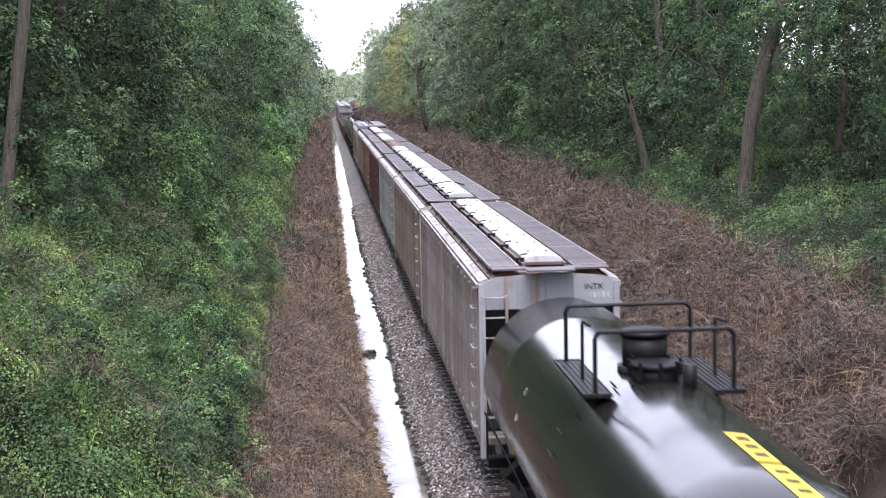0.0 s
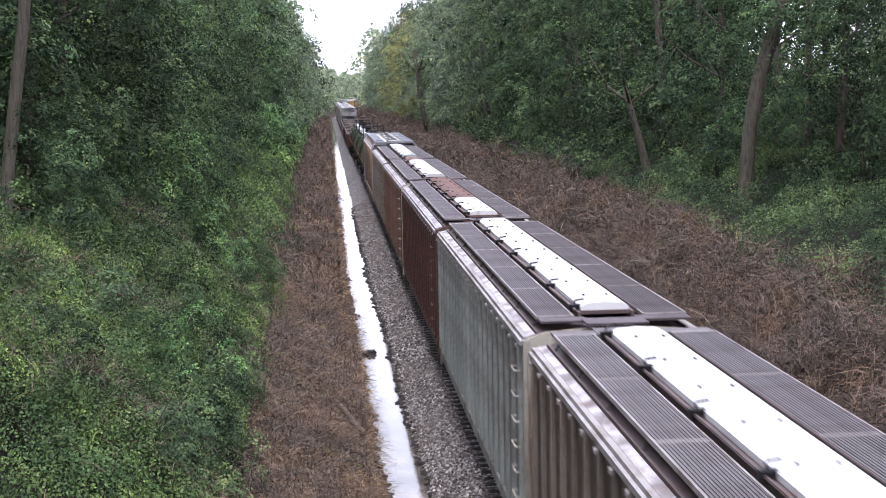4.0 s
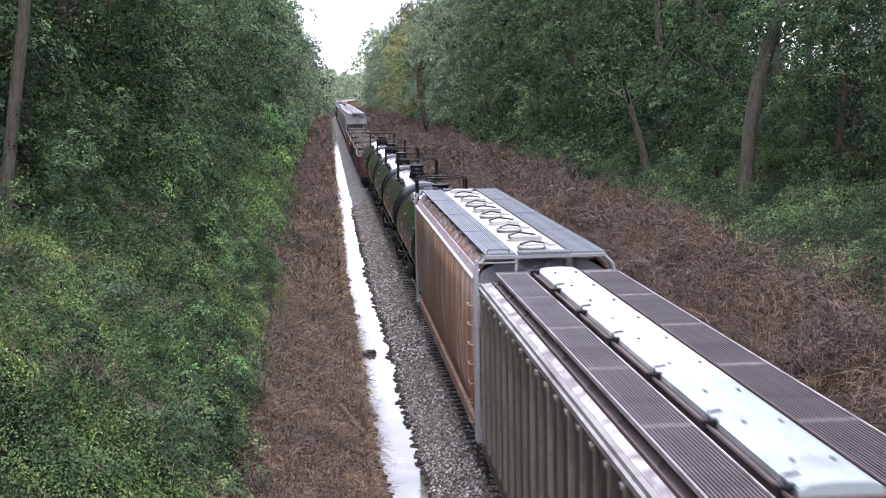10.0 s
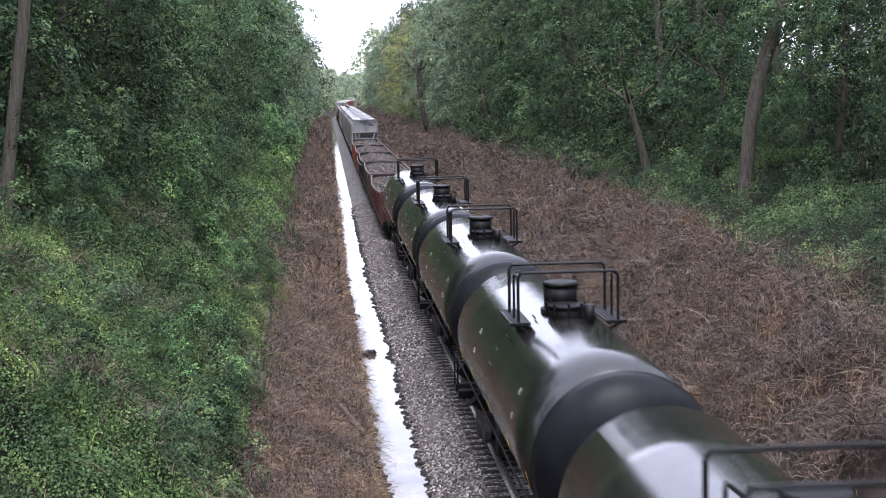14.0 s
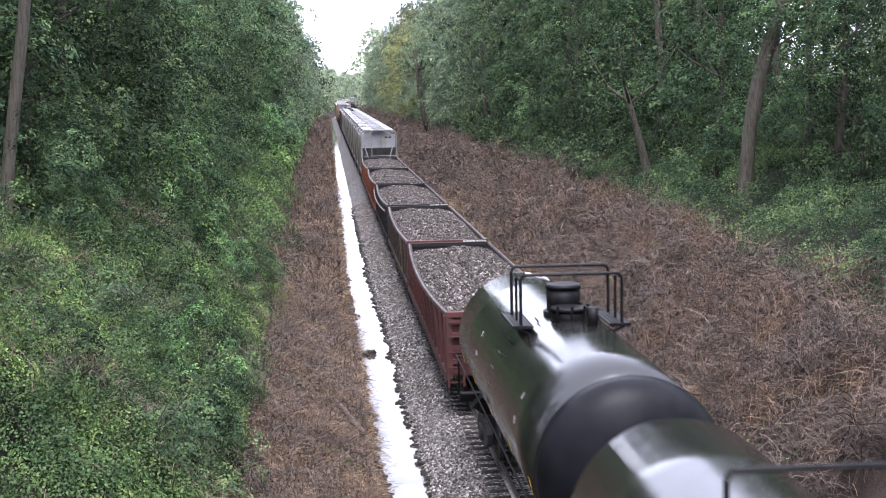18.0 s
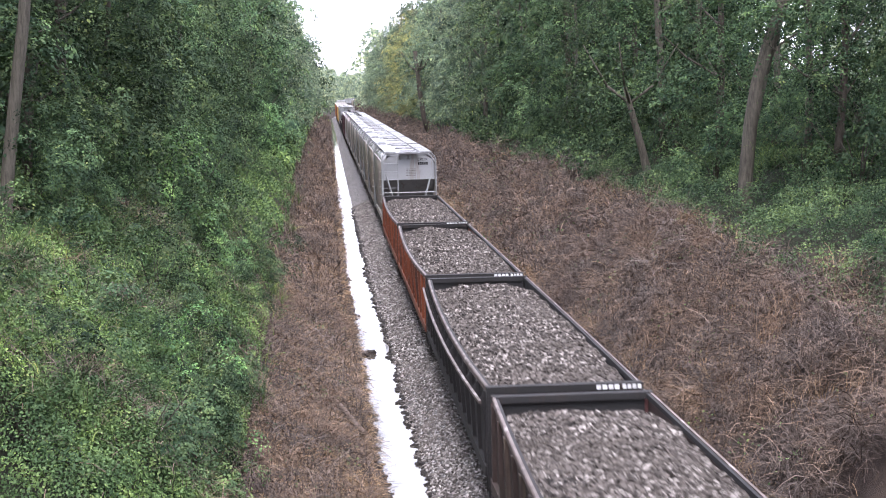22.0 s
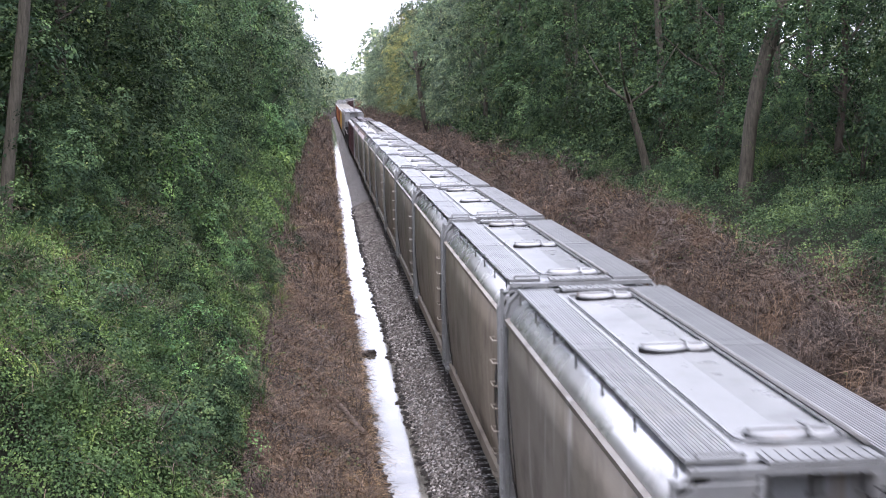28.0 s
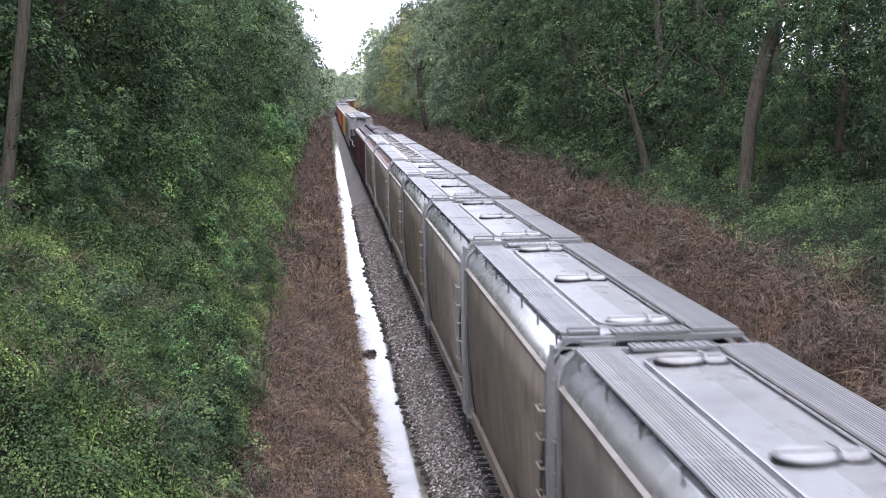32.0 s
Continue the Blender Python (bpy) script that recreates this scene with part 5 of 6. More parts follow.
def crown_points(rng, n, clumps, h0, h1, rad, lean=0.0):
    """Leaf places of one crown: uneven tufts held out on the limbs, some hanging long, with dark gaps between them."""
    c = []
    for k in range(clumps):
        t = (k + rng.random()) / clumps
        z = h0 + (h1 - h0) * t
        w = rad * (0.55 + 0.65 * math.sin(math.pi * min(0.15 + 0.8 * t, 1.0))) * (1.0 - 0.4 * t)
        a, r = rng.uniform(0, 6.283), w * rng.uniform(0.35, 1.1)
        size = rad * rng.choice([0.13, 0.2, 0.28, 0.37], p=[0.25, 0.3, 0.3, 0.15]) * rng.uniform(0.85, 1.15)
        c.append((r * math.cos(a) + lean * t, r * math.sin(a), z, size, rng.uniform(0.6, 1.5)))
    c = np.array(c)
    pick = rng.choice(len(c), n, p=c[:, 3] ** 1.8 / np.sum(c[:, 3] ** 1.8))
    d = rng.normal(0, 1, (n, 3))
    d /= np.linalg.norm(d, axis=1, keepdims=True)
    d[:, 2] = np.where((d[:, 2] < -0.1) & (rng.random(n) < 0.93), -d[:, 2], d[:, 2])
    out = c[pick, :2] / (np.linalg.norm(c[pick, :2], axis=1, keepdims=True) + 0.01)
    d[:, :2] += 0.45 * out
    ragged = 0.72 + 0.38 * rng.random(n) + 0.4 * (rng.random(n) > 0.9) * rng.random(n)
    p = c[pick, :3] + d * (c[pick, 3] * ragged)[:, None] * np.stack([np.ones(n), np.ones(n), 0.62 * c[pick, 4]], 1)
    # the rim of each tuft hangs lower than its middle
    p[:, 2] -= 0.35 * c[pick, 3] * (d[:, 0] ** 2 + d[:, 1] ** 2)
    d[:, 2] = np.maximum(d[:, 2], 0) * 0.9 + 0.25
    return p, d / np.linalg.norm(d, axis=1, keepdims=True)


def sprayed(centres, normals, n, rng, reach, droop=0.5):
    """Leaves in flat drooping sprays round the given places: positions and the way each one faces."""
    m = len(centres)
    which = rng.integers(0, m, n)
    nrm = normals[which]
    t = np.cross(nrm, np.array([0.3, 0.2, 1.0]))
    t /= np.linalg.norm(t, axis=1, keepdims=True) + 1e-6
    b = np.cross(nrm, t)
    size = reach * rng.uniform(0.55, 1.4, m)[which]
    x, y = rng.normal(0, 0.6, n) * size, rng.normal(0, 0.42, n) * size
    p = centres[which] + t * x[:, None] + b * y[:, None] - nrm * (rng.random(n) * 0.1 * size)[:, None]
    p[:, 2] -= droop * (x * x + y * y) / size
    face = nrm + (t * x[:, None] + b * y[:, None]) / size[:, None] * 0.5
    return p, face / np.linalg.norm(face, axis=1, keepdims=True)


def crown_mesh(seed, n, clumps, h0, h1, rad, size, mat):
    rng = np.random.default_rng(seed)
    c, out = crown_points(rng, max(n // 17, 8), clumps, h0, h1, rad)
    out[:, 2] += 0.35
    c, out = sprayed(c, out / np.linalg.norm(out, axis=1, keepdims=True), n, rng, 3.4 * size)
    v, f = blades(c, size, rng, up=out, spread=0.26)
    return arrays_mesh("crown", v, f, (mat,))


def trunk_mesh(seed, height, r, mat, limbs=9, bend=0.6):
    rng = random.Random(seed)
    bm = bmesh.new()
    pts = []
    x = y = 0.0
    for i in range(9):
        t = i / 8
        pts.append((Vector((x, y, height * t - 0.5)), r * (1.25 if i == 0 else 1.0) * (1 - 0.8 * t) + 0.02))
        x += rng.uniform(-bend, bend) * 0.3
        y += rng.uniform(-bend, bend) * 0.3
    loft(bm, [[p + Vector((q * math.cos(2 * math.pi * k / 10), q * math.sin(2 * math.pi * k / 10), 0)) for k in range(10)] for p, q in pts], smooth=True)
    for k in range(limbs):
        i = rng.randint(2, 7)
        p, q = pts[i]
        a = rng.uniform(0, 6.28)
        l = rng.uniform(1.4, 3.4)
        m = p + Vector((math.cos(a) * l * 0.5, math.sin(a) * l * 0.5, l * 0.3))
        e = p + Vector((math.cos(a) * l, math.sin(a) * l, l * 0.75))
        rod(bm, p, m, q * 0.45, 6, r2=q * 0.3)
        rod(bm, m, e, q * 0.3, 6, r2=0.02)
    return finished("trunk", bm, mat)


def cane_mesh(seed):
    """Several thin stems that fan out from one root."""
    rng = random.Random(seed)
    bm = bmesh.new()
    for k in range(7):
        a, l = rng.uniform(0, 6.28), rng.uniform(0.4, 1.3)
        m = Vector((math.cos(a) * l * 0.4, math.sin(a) * l * 0.4, rng.uniform(1.0, 1.6)))
        rod(bm, (0, 0, -0.2), m, 0.045, 5, r2=0.03)
        rod(bm, m, m + Vector((math.cos(a) * l, math.sin(a) * l, rng.uniform(0.8, 1.8))), 0.03, 5, r2=0.01)
    return finished("cane", bm, M_BARK_DARK)


def planted(name, label, category, group, u, o, pieces, scale, rng, sink=0.2):
    p, h = on_track(u, o, ground_z(u, o) - sink)
    t = tagged(new(name), label, category, group)
    t.matrix_basis = Matrix.Translation(p) @ Matrix.Rotation(rng.uniform(0, 6.28), 4, "Z") @ Matrix.Diagonal((scale, scale, scale * rng.uniform(0.92, 1.1), 1))
    for nm, me in pieces:
        c = new(nm, me)
        c.parent = t
    return t


def joined_woods(name, label, spots, crowns, seed, mat):
    """Far trees as one mass: trunks and leaves of many trees in two meshes' worth of arrays."""
    rng = np.random.default_rng(seed)
    vs, fs, base = [], [], 0
    for u, o, scale in spots:
        v, f = crowns[rng.integers(len(crowns))]
        a = rng.uniform(0, 6.28)
        rot = np.array([[math.cos(a), -math.sin(a), 0], [math.sin(a), math.cos(a), 0], [0, 0, 1]])
        p, _ = on_track(u, o, ground_z(u, o) - 0.3)
        vs.append((v * scale) @ rot.T + np.array(p))
        fs.append(f + base)
        base += len(v)
    return tagged(new(name, arrays_mesh(name, np.concatenate(vs), np.concatenate(fs), (mat,))), label, "trees", kind="stuff")


def leafy_arrays(seed, n, clumps, h0, h1, rad, size):
    """Leaves and a four-sided trunk as plain arrays of triangles."""
    rng = np.random.default_rng(seed)
    c, out = crown_points(rng, max(n // 17, 8), clumps, h0, h1, rad)
    c, out = sprayed(c, out, n, rng, 3.2 * size)
    return blades(c, size, rng, up=out)


def build_trees():
    near = [crown_mesh(10 + k, n, c, *hw, 0.105, m) for k, (n, c, hw, m) in enumerate(((33000, 74, (0.8, 17, 4.1), M_LEAF_TREE), (36000, 84, (1.0, 20, 4.6), M_LEAF_TREE), (29000, 66, (0.6, 14, 3.9), M_LEAF_PALE), (33000, 74, (2.5, 21, 4.4), M_LEAF_PALE)))]
    airy = [crown_mesh(30 + k, 21000, 50, *hw, 0.1, m) for k, (hw, m) in enumerate((((2.2, 17, 4.3), M_LEAF_TREE), ((3.0, 19, 4.6), M_LEAF_TREE)))]
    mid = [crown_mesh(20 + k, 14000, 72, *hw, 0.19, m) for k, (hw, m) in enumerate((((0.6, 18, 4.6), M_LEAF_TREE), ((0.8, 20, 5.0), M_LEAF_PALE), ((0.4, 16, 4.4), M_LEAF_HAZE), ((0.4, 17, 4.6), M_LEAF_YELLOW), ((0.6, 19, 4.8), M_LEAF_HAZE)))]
    bush = [crown_mesh(40 + k, 6200, 24, *hw, 0.095, m) for k, (hw, m) in enumerate((((0.0, 4.2, 2.1), M_LEAF_VINE), ((0.0, 5.6, 2.2), M_LEAF_TREE), ((0.0, 3.0, 2.0), M_LEAF_PALE), ((0.1, 7.0, 2.3), M_LEAF_TREE), ((0.0, 3.4, 2.1), M_LEAF_PALE), ((0.0, 4.6, 2.2), M_LEAF_PALE)))]
    trunks = [trunk_mesh(50 + k, 17 + k, 0.15 + 0.03 * k, M_BARK_DARK if k % 2 else M_BARK) for k in range(4)]
    canes = [cane_mesh(90 + k) for k in range(3)]
    thicket = lambda r, pale=False: (("cane", r.choice(canes)), ("crown", r.choice(bush if pale else bush[1:4])))
    rng = random.Random(5)
    G = "trees along the cutting"
    for side in (-1, 1):
        u = 40.0 if side < 0 else 40.0
        while u < 118:
            o = side * (13.6 + rng.uniform(-1.0, 2.2) + max(0.0, (48 - u) * 0.2))
            stand = airy if side > 0 and 46 < u < 76 else (near if side < 0 else near[:2] + near[:2] + near[3:])
            planted("tree", "leafy green tree at the top of the bank", "tree", G, u + rng.uniform(-1.5, 1.5), o, (("trunk", rng.choice(trunks)), ("crown", rng.choice(stand))), rng.uniform(0.8, 1.08), rng)
            u += 5.4
        while u < 420:
            o = side * (11.2 + rng.uniform(-0.8, 2.0))
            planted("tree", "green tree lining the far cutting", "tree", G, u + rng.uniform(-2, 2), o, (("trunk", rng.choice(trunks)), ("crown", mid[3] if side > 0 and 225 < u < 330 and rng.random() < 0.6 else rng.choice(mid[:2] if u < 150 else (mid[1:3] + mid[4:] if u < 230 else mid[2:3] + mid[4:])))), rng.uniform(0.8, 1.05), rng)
            u += 7.5
        u = 42.0 if side < 0 else 46.0
        while u < 86:
            o = side * ((14.2 if side < 0 else 15.0) + rng.uniform(0.0, 4.0))
            planted("shrub", "tall dark-leaved thicket under the trees", "shrub", "shrubs on the banks", u, o, thicket(rng), rng.uniform(1.2, 1.75) * (0.4 if side > 0 and 50 < u < 74 else 1.0), rng, 0.1)
            u += 2.6
        u = 25.0 if side < 0 else 60.0
        while u < 58 and side < 0:
            planted("shrub", "low leafy shrub draped with vines on the bank", "shrub", "shrubs on the banks", u + rng.uniform(-0.8, 0.8), -rng.uniform(6.9, min(12.5, 4.6 + 0.2 * u)), thicket(rng, True), rng.uniform(0.3, 0.72), rng, 0.1)
            u += 0.62
        u = 47.0 if side < 0 else 44.0
        while u < 130:
            for q in range(2):
                o = side * (9.6 if side < 0 else (12.4 if u < 58 else 11.0)) + side * rng.uniform(0.0, 4.6)
                planted("shrub", "rounded shrub overgrown with vines on the bank", "shrub", "shrubs on the banks", u + rng.uniform(-1.5, 1.5), o, thicket(rng, side < 0), rng.uniform(0.6, 1.1), rng, 0.1)
            u += 3.4
    back = [leafy_arrays(60 + k, 2400, 48, *hw, 0.55) for k, hw in enumerate(((0.5, 18, 4.6), (0.8, 22, 5.2), (0.4, 16, 4.4)))]
    thin = [leafy_arrays(80 + k, 1050, 30, *hw, 0.8) for k, hw in enumerate(((0.5, 18, 4.6), (0.8, 22, 5.2)))]
    fine = [leafy_arrays(70 + k, 11000, 66, *hw, 0.16) for k, hw in enumerate(((0.5, 18, 4.6), (0.8, 22, 5.2)))]
    spots, close = [], []
    for side in (-1, 1):
        u = 34.0
        while u < 900:
            for row in (((18.0, 25.0, 34.0, 46.0) if side < 0 else ((25.0, 36.0) if u < 85 else (19.0, 28.0, 42.0))) if u < 160 else ((17.0, 25.0) if u < 420 else (10.0, 17.0, 25.0))):
                if side > 0 and 44 < u < 135 and abs(row - 0.366 * u + 4.5) < 0.8 + 0.02 * u:
                    continue  # a thin stand of trees: open country shows between its trunks
                low = (0.56 if side < 0 else 0.72) if u > 440 else 1.0
                (close if u < 110 and row < 30 else spots).append((u + rng.uniform(-2.5, 2.5), side * (row + rng.uniform(-2, 2)), low * rng.uniform(0.85, 1.15) * (1.1 if row > 20 else 1.0)))
            u += 7.0 if u < 160 else 10.0
    # Trees out of view beside and behind the camera, added to shade the banks.
    beside = [(u + rng.uniform(-2, 2), side * (o + rng.uniform(-1.5, 1.5)), rng.uniform(0.9, 1.1)) for side in (-1, 1) for u in range(-58, 34, 7) for o in (14.5, 21.0, 29.0) if o > (18.0 + 0.22 * u if side < 0 else 9.0 + 0.39 * u) or u < -15]
    joined_woods("woodland", "unseen leafy woodland around the bridge, added for shade", beside, back, 10, M_LEAF_TREE)
    deep = [q for q in spots if q[0] > 420 or abs(q[1]) > 30]
    spots = [q for q in spots if not (q[0] > 420 or abs(q[1]) > 30)]
    joined_woods("woodland", "deep green woodland behind the cutting", spots, back, 8, M_LEAF_TREE)
    joined_woods("woodland", "far green woodland beyond the bend, paled by haze", deep, thin, 9, M_LEAF_FAR_HAZE)
    joined_woods("woodland", "shaded green woodland on top of the bank", close, fine, 18, M_LEAF_TREE)
    bm_spots = [(u, o) for u, o, s in spots + close if u < 170]
    bm = bmesh.new()
    for u, o in bm_spots:
        p, _ = on_track(u, o, ground_z(u, o) - 0.4)
        rod(bm, p, p + Vector((rng.uniform(-0.8, 0.8), rng.uniform(-0.8, 0.8), 14)), rng.uniform(0.12, 0.24), 7, r2=0.08)
    tagged(new("woodland_trunks", finished("woodland_trunks", bm, M_BARK_DARK)), "dark trunks inside the woodland", "tree trunks", kind="stuff")


build_trees()


def leaning_trunk(pts, mat, label):
    """A bare trunk through given stations: place and radius."""
    bm = bmesh.new()
    base = Vector(pts[0][0])
    loft(bm, [[Vector(p) - base + Vector((r * math.cos(2 * math.pi * k / 14) * (1 + 0.08 * math.sin(3 * k + i)), r * math.sin(2 * math.pi * k / 14), 0)) for k in range(14)] for i, (p, r) in enumerate(pts)], smooth=True)
    t = tagged(new("tree"), label, "tree", "trees along the cutting")
    t.location = base
    part("trunk", bm, mat, t)
    rng = random.Random(len(label))
    (p, r), (q, _) = pts[-2], pts[-1]
    top = (Vector(p) + Vector(q)) / 2 - base
    for k in range(3):
        a = 2.1 * k + rng.random()
        bm = bmesh.new()
        m = top + Vector((math.cos(a) * 1.1, math.sin(a) * 1.1, 0.8))
        rod(bm, top, m, r * 0.5, 7, r2=r * 0.35)
        rod(bm, m, m + Vector((math.cos(a) * 1.2, math.sin(a) * 1.2, 1.9)), r * 0.35, 7, r2=0.02)
        part("limb", bm, mat, t)
    g = np.random.default_rng(len(label))
    c = np.array([top + Vector((g.normal(0, 1.6), g.normal(0, 1.6), 1.2 + g.normal(0, 1.2))) for _ in range(900)])
    new("crown", arrays_mesh("crown", *blades(c, 0.2, g), (M_LEAF_TREE,))).parent = t
    return t


leaning_trunk([((-12.95, 38.5, 4.2), 0.2), ((-12.82, 38.5, 5.55), 0.17), ((-12.71, 38.5, 6.6), 0.165), ((-12.38, 38.5, 8.8), 0.16), ((-12.12, 38.5, 10.5), 0.15), ((-11.7, 38.6, 15), 0.11)], M_BARK, "slim grey-brown tree trunk rising from the leafy bank")
leaning_trunk([((10.45, 52, 3.2), 0.33), ((10.49, 52, 3.9), 0.27), ((10.53, 52, 5.2), 0.25), ((10.7, 52, 7.0), 0.25), ((10.98, 52, 8.4), 0.3), ((11.12, 52, 9.0), 0.27), ((11.4, 52, 10.0), 0.25), ((11.9, 52, 11.5), 0.22), ((12.9, 52, 15), 0.15)], M_BARK, "stout pale tree trunk kinked above the bank")
leaning_trunk([((10.2, 66, 3.6), 0.24), ((10.04, 66, 4.4), 0.2), ((9.73, 66, 5.7), 0.17), ((9.4, 66, 6.9), 0.15), ((9.0, 66, 8.4), 0.1)], M_BARK, "leaning brown trunk under a spreading green crown")
leaning_trunk([((8.0, 178, 2.6), 0.34), ((7.3, 178, 5.0), 0.3), ((6.9, 178, 8.0), 0.28), ((6.4, 178, 13), 0.25)], M_BARK_DARK, "dark leaning trunk on the far bank")


def hanging_vines(name, label, mat, count, u0, u1, off, high, leaf_size, leaves, seed):
    """Curtains of vines down the front of the trees: long hanging folds of leaves, thicker in the middle."""
    rng = np.random.default_rng(seed)
    vs, fs, base = [], [], 0
    for k in range(count):
        u = u0 + (u1 - u0) * ((k + rng.random()) / count)
        side = math.copysign(1.0, off)
        o = off + side * (rng.uniform(-0.6, 1.6) + max(0.0, (47 - u) * 0.24))
        foot = ground_z(u, o)
        top = foot + rng.uniform(*high)
        low = foot + rng.uniform(-0.2, 0.45) * (top - foot)
        w = rng.uniform(0.5, 1.25)
        n = int(leaves * (top - low) * w)
        total, n = n, max(n // 17, 6)
        t = rng.random(n) ** 0.85
        a = rng.uniform(-1.9, 1.9, n)
        r = w * (0.35 + 0.65 * np.sin(np.pi * np.clip(t * 0.8 + 0.12, 0, 1))) * (0.8 + 0.3 * rng.random(n))
        wave = 0.3 * np.sin(t * rng.uniform(4, 9) + rng.uniform(0, 6)) * w
        x = o - side * np.cos(a) * r * 0.7
        y = u + np.sin(a) * r + wave
        z = top + (low - top) * t
        keep = rng.random(n) < 0.55 + 0.45 * np.sin(y * 3.1 + z * 1.1 + rng.uniform(0, 6))
        face = np.stack([-side * np.cos(a), np.sin(a) * 0.8 - 0.35, np.full(n, 0.75)], 1)
        face /= np.linalg.norm(face, axis=1, keepdims=True)
        big = leaf_size * (1.0 if u < 70 else 1.4)
        if not keep.any():
            continue
        p, way = sprayed(np.stack([x, y, z], 1)[keep], face[keep], int(total * keep.mean()), rng, 3.4 * big, 0.7)
        v, f = blades(p, big, rng, up=way, spread=0.26)
        vs.append(v)
        fs.append(f + base)
        base += len(v)
    return tagged(new(name, arrays_mesh(name, np.concatenate(vs), np.concatenate(fs), (mat,))), label, "vine", kind="stuff")


hanging_vines("hanging_vines", "dark green vines hanging in curtains from the trees", M_LEAF_TREE, 30, 39, 112, -10.9, (4.5, 12.0), 0.1, 200, 21)
hanging_vines("hanging_vines", "paler green vines hanging from the trees over the bank", M_LEAF_PALE, 24, 39, 112, -10.3, (2.5, 8.5), 0.1, 210, 22)
hanging_vines("hanging_vines", "green vines hanging over the edge of the brown bank", M_LEAF_TREE, 20, 62, 125, 10.6, (3.0, 9.0), 0.12, 150, 23)


def scatter(rng, n, u0, u1, o0, o1):
    return rng.uniform(u0, u1, n), rng.uniform(o0, o1, n)


def mound(u, o, k):
    """Height of the plant cover: domed cushions of two sizes with sunk creases between them."""
    swell = 0.3 + 0.7 * lump(u * 0.16 + k, o * 0.22, 2.0)
    z = 0.0
    for size, high in ((2.5, 1.0), (0.95, 0.3)):
        near, spots = noise.voronoi(Vector((u / size * 0.8, o / size, k + size)))
        own = 0.45 + 0.55 * (math.sin(spots[0].x * 37.1 + spots[0].y * 91.7) * 0.5 + 0.5)
        z += high * own * math.sqrt(max(0.0, 1.0 - min(near[0] / 0.72, 1.0) ** 2))
    foot = min(max((abs(o) - 6.0) / 1.6, 0.35), 1.0) if o < 0 else 1.0
    return max(0.0, swell + z) * foot


def heap(u, o):
    """Height of the dead brush: rounded heaps of several sizes, run together, higher up the bank."""
    z = 0.25 + 0.6 * lump(u * 0.3, o * 0.35, 5.0)
    for size, high in ((3.4, 1.5), (1.4, 0.7)):
        near, spots = noise.voronoi(Vector((u / size * 0.85, o / size, 11 + size)))
        own = 0.3 + 0.7 * (math.sin(spots[0].x * 53.1 + spots[0].y * 71.7) * 0.5 + 0.5)
        z += high * own * math.sqrt(max(0.0, 1.0 - min(near[0] / 0.75, 1.0) ** 2))
    foot = min(max((o - 3.2) / 2.2, 0.15), 1.0) * min(max((8.7 - o) / 1.6, 0.12), 1.0) if o > 0 else 0.28
    return max(0.0, z) * foot


def ground_cover(name, label, mat, patches, seed, category="vine", droop=0.3):
    """Leaves over the banks in sprays, with bare hollows: (count, u0, u1, o0, o1, leaf size, height of the mounds)."""
    rng = np.random.default_rng(seed)
    vs, fs, base = [], [], 0
    for n, u0, u1, o0, o1, size, high in patches:
        us, os = scatter(rng, n, u0, u1, o0, o1)
        lift = np.zeros(n)
        sprays = max(n // 45, 1)
        su, so = scatter(rng, sprays, u0, u1, o0, o1)
        tall = rng.uniform(0.0, 0.3, sprays)
        which = rng.integers(0, sprays, n)
        r = 4.0 * size * rng.uniform(0.7, 1.3, sprays)[which]
        du, do = rng.normal(0, 1, n), rng.normal(0, 1, n)
        inside = rng.random(n) < 0.84
        us = np.where(inside, su[which] + du * r, us)
        os = np.where(inside, np.clip(so[which] + do * r, o0, o1), os)
        lift = np.where(inside, tall[which] * np.exp(-0.5 * (du ** 2 + do ** 2)), -0.05) * (size / 0.1) ** 0.5
        # heights and slopes of the cover on a lattice
        gu, go = np.linspace(u0 - 1, u1 + 1, 260), np.linspace(o0 - 1, o1 + 1, 60)
        cover = np.array([[high * mound(u, o, seed) for o in go] for u in gu])
        base_z = np.array([[ground_z(u, o) for o in go] for u in gu])
        bare = np.array([[lump(u * 0.5, o * 0.55, seed + 0.7) for o in go] for u in gu])
        slope_u, slope_o = np.gradient(cover, gu, go)
        fu, fo = np.clip((us - gu[0]) / (gu[1] - gu[0]), 0, 258.99), np.clip((os - go[0]) / (go[1] - go[0]), 0, 58.99)
        iu, io = fu.astype(int), fo.astype(int)
        wu, wo = fu - iu, fo - io
        at = lambda g: (g[iu, io] * (1 - wu) + g[iu + 1, io] * wu) * (1 - wo) + (g[iu, io + 1] * (1 - wu) + g[iu + 1, io + 1] * wu) * wo
        z = at(base_z) + at(cover) * (1 - 0.45 * rng.random(n) ** 2) + high * lift + 0.04
        keep = ~((at(bare) > 0.36) & (rng.random(n) < 0.55))
        lean_u = np.where(inside, high * lift * du / r, 0) - 1.3 * at(slope_u)
        lean_o = np.where(inside, high * lift * do / r, 0) - 1.3 * at(slope_o)
        way = np.stack([lean_o, lean_u, np.ones(n)], 1)
        way /= np.linalg.norm(way, axis=1, keepdims=True)
        c = np.array([on_track(u, o, k)[0] for u, o, k in zip(us[keep], os[keep], z[keep])])
        v, f = blades(c, size, rng, droop, up=way[keep], spread=0.55)
        vs.append(v)
        fs.append(f + base)
        base += len(v)
    return tagged(new(name, arrays_mesh(name, np.concatenate(vs), np.concatenate(fs), (mat,))), label, category, kind="stuff")


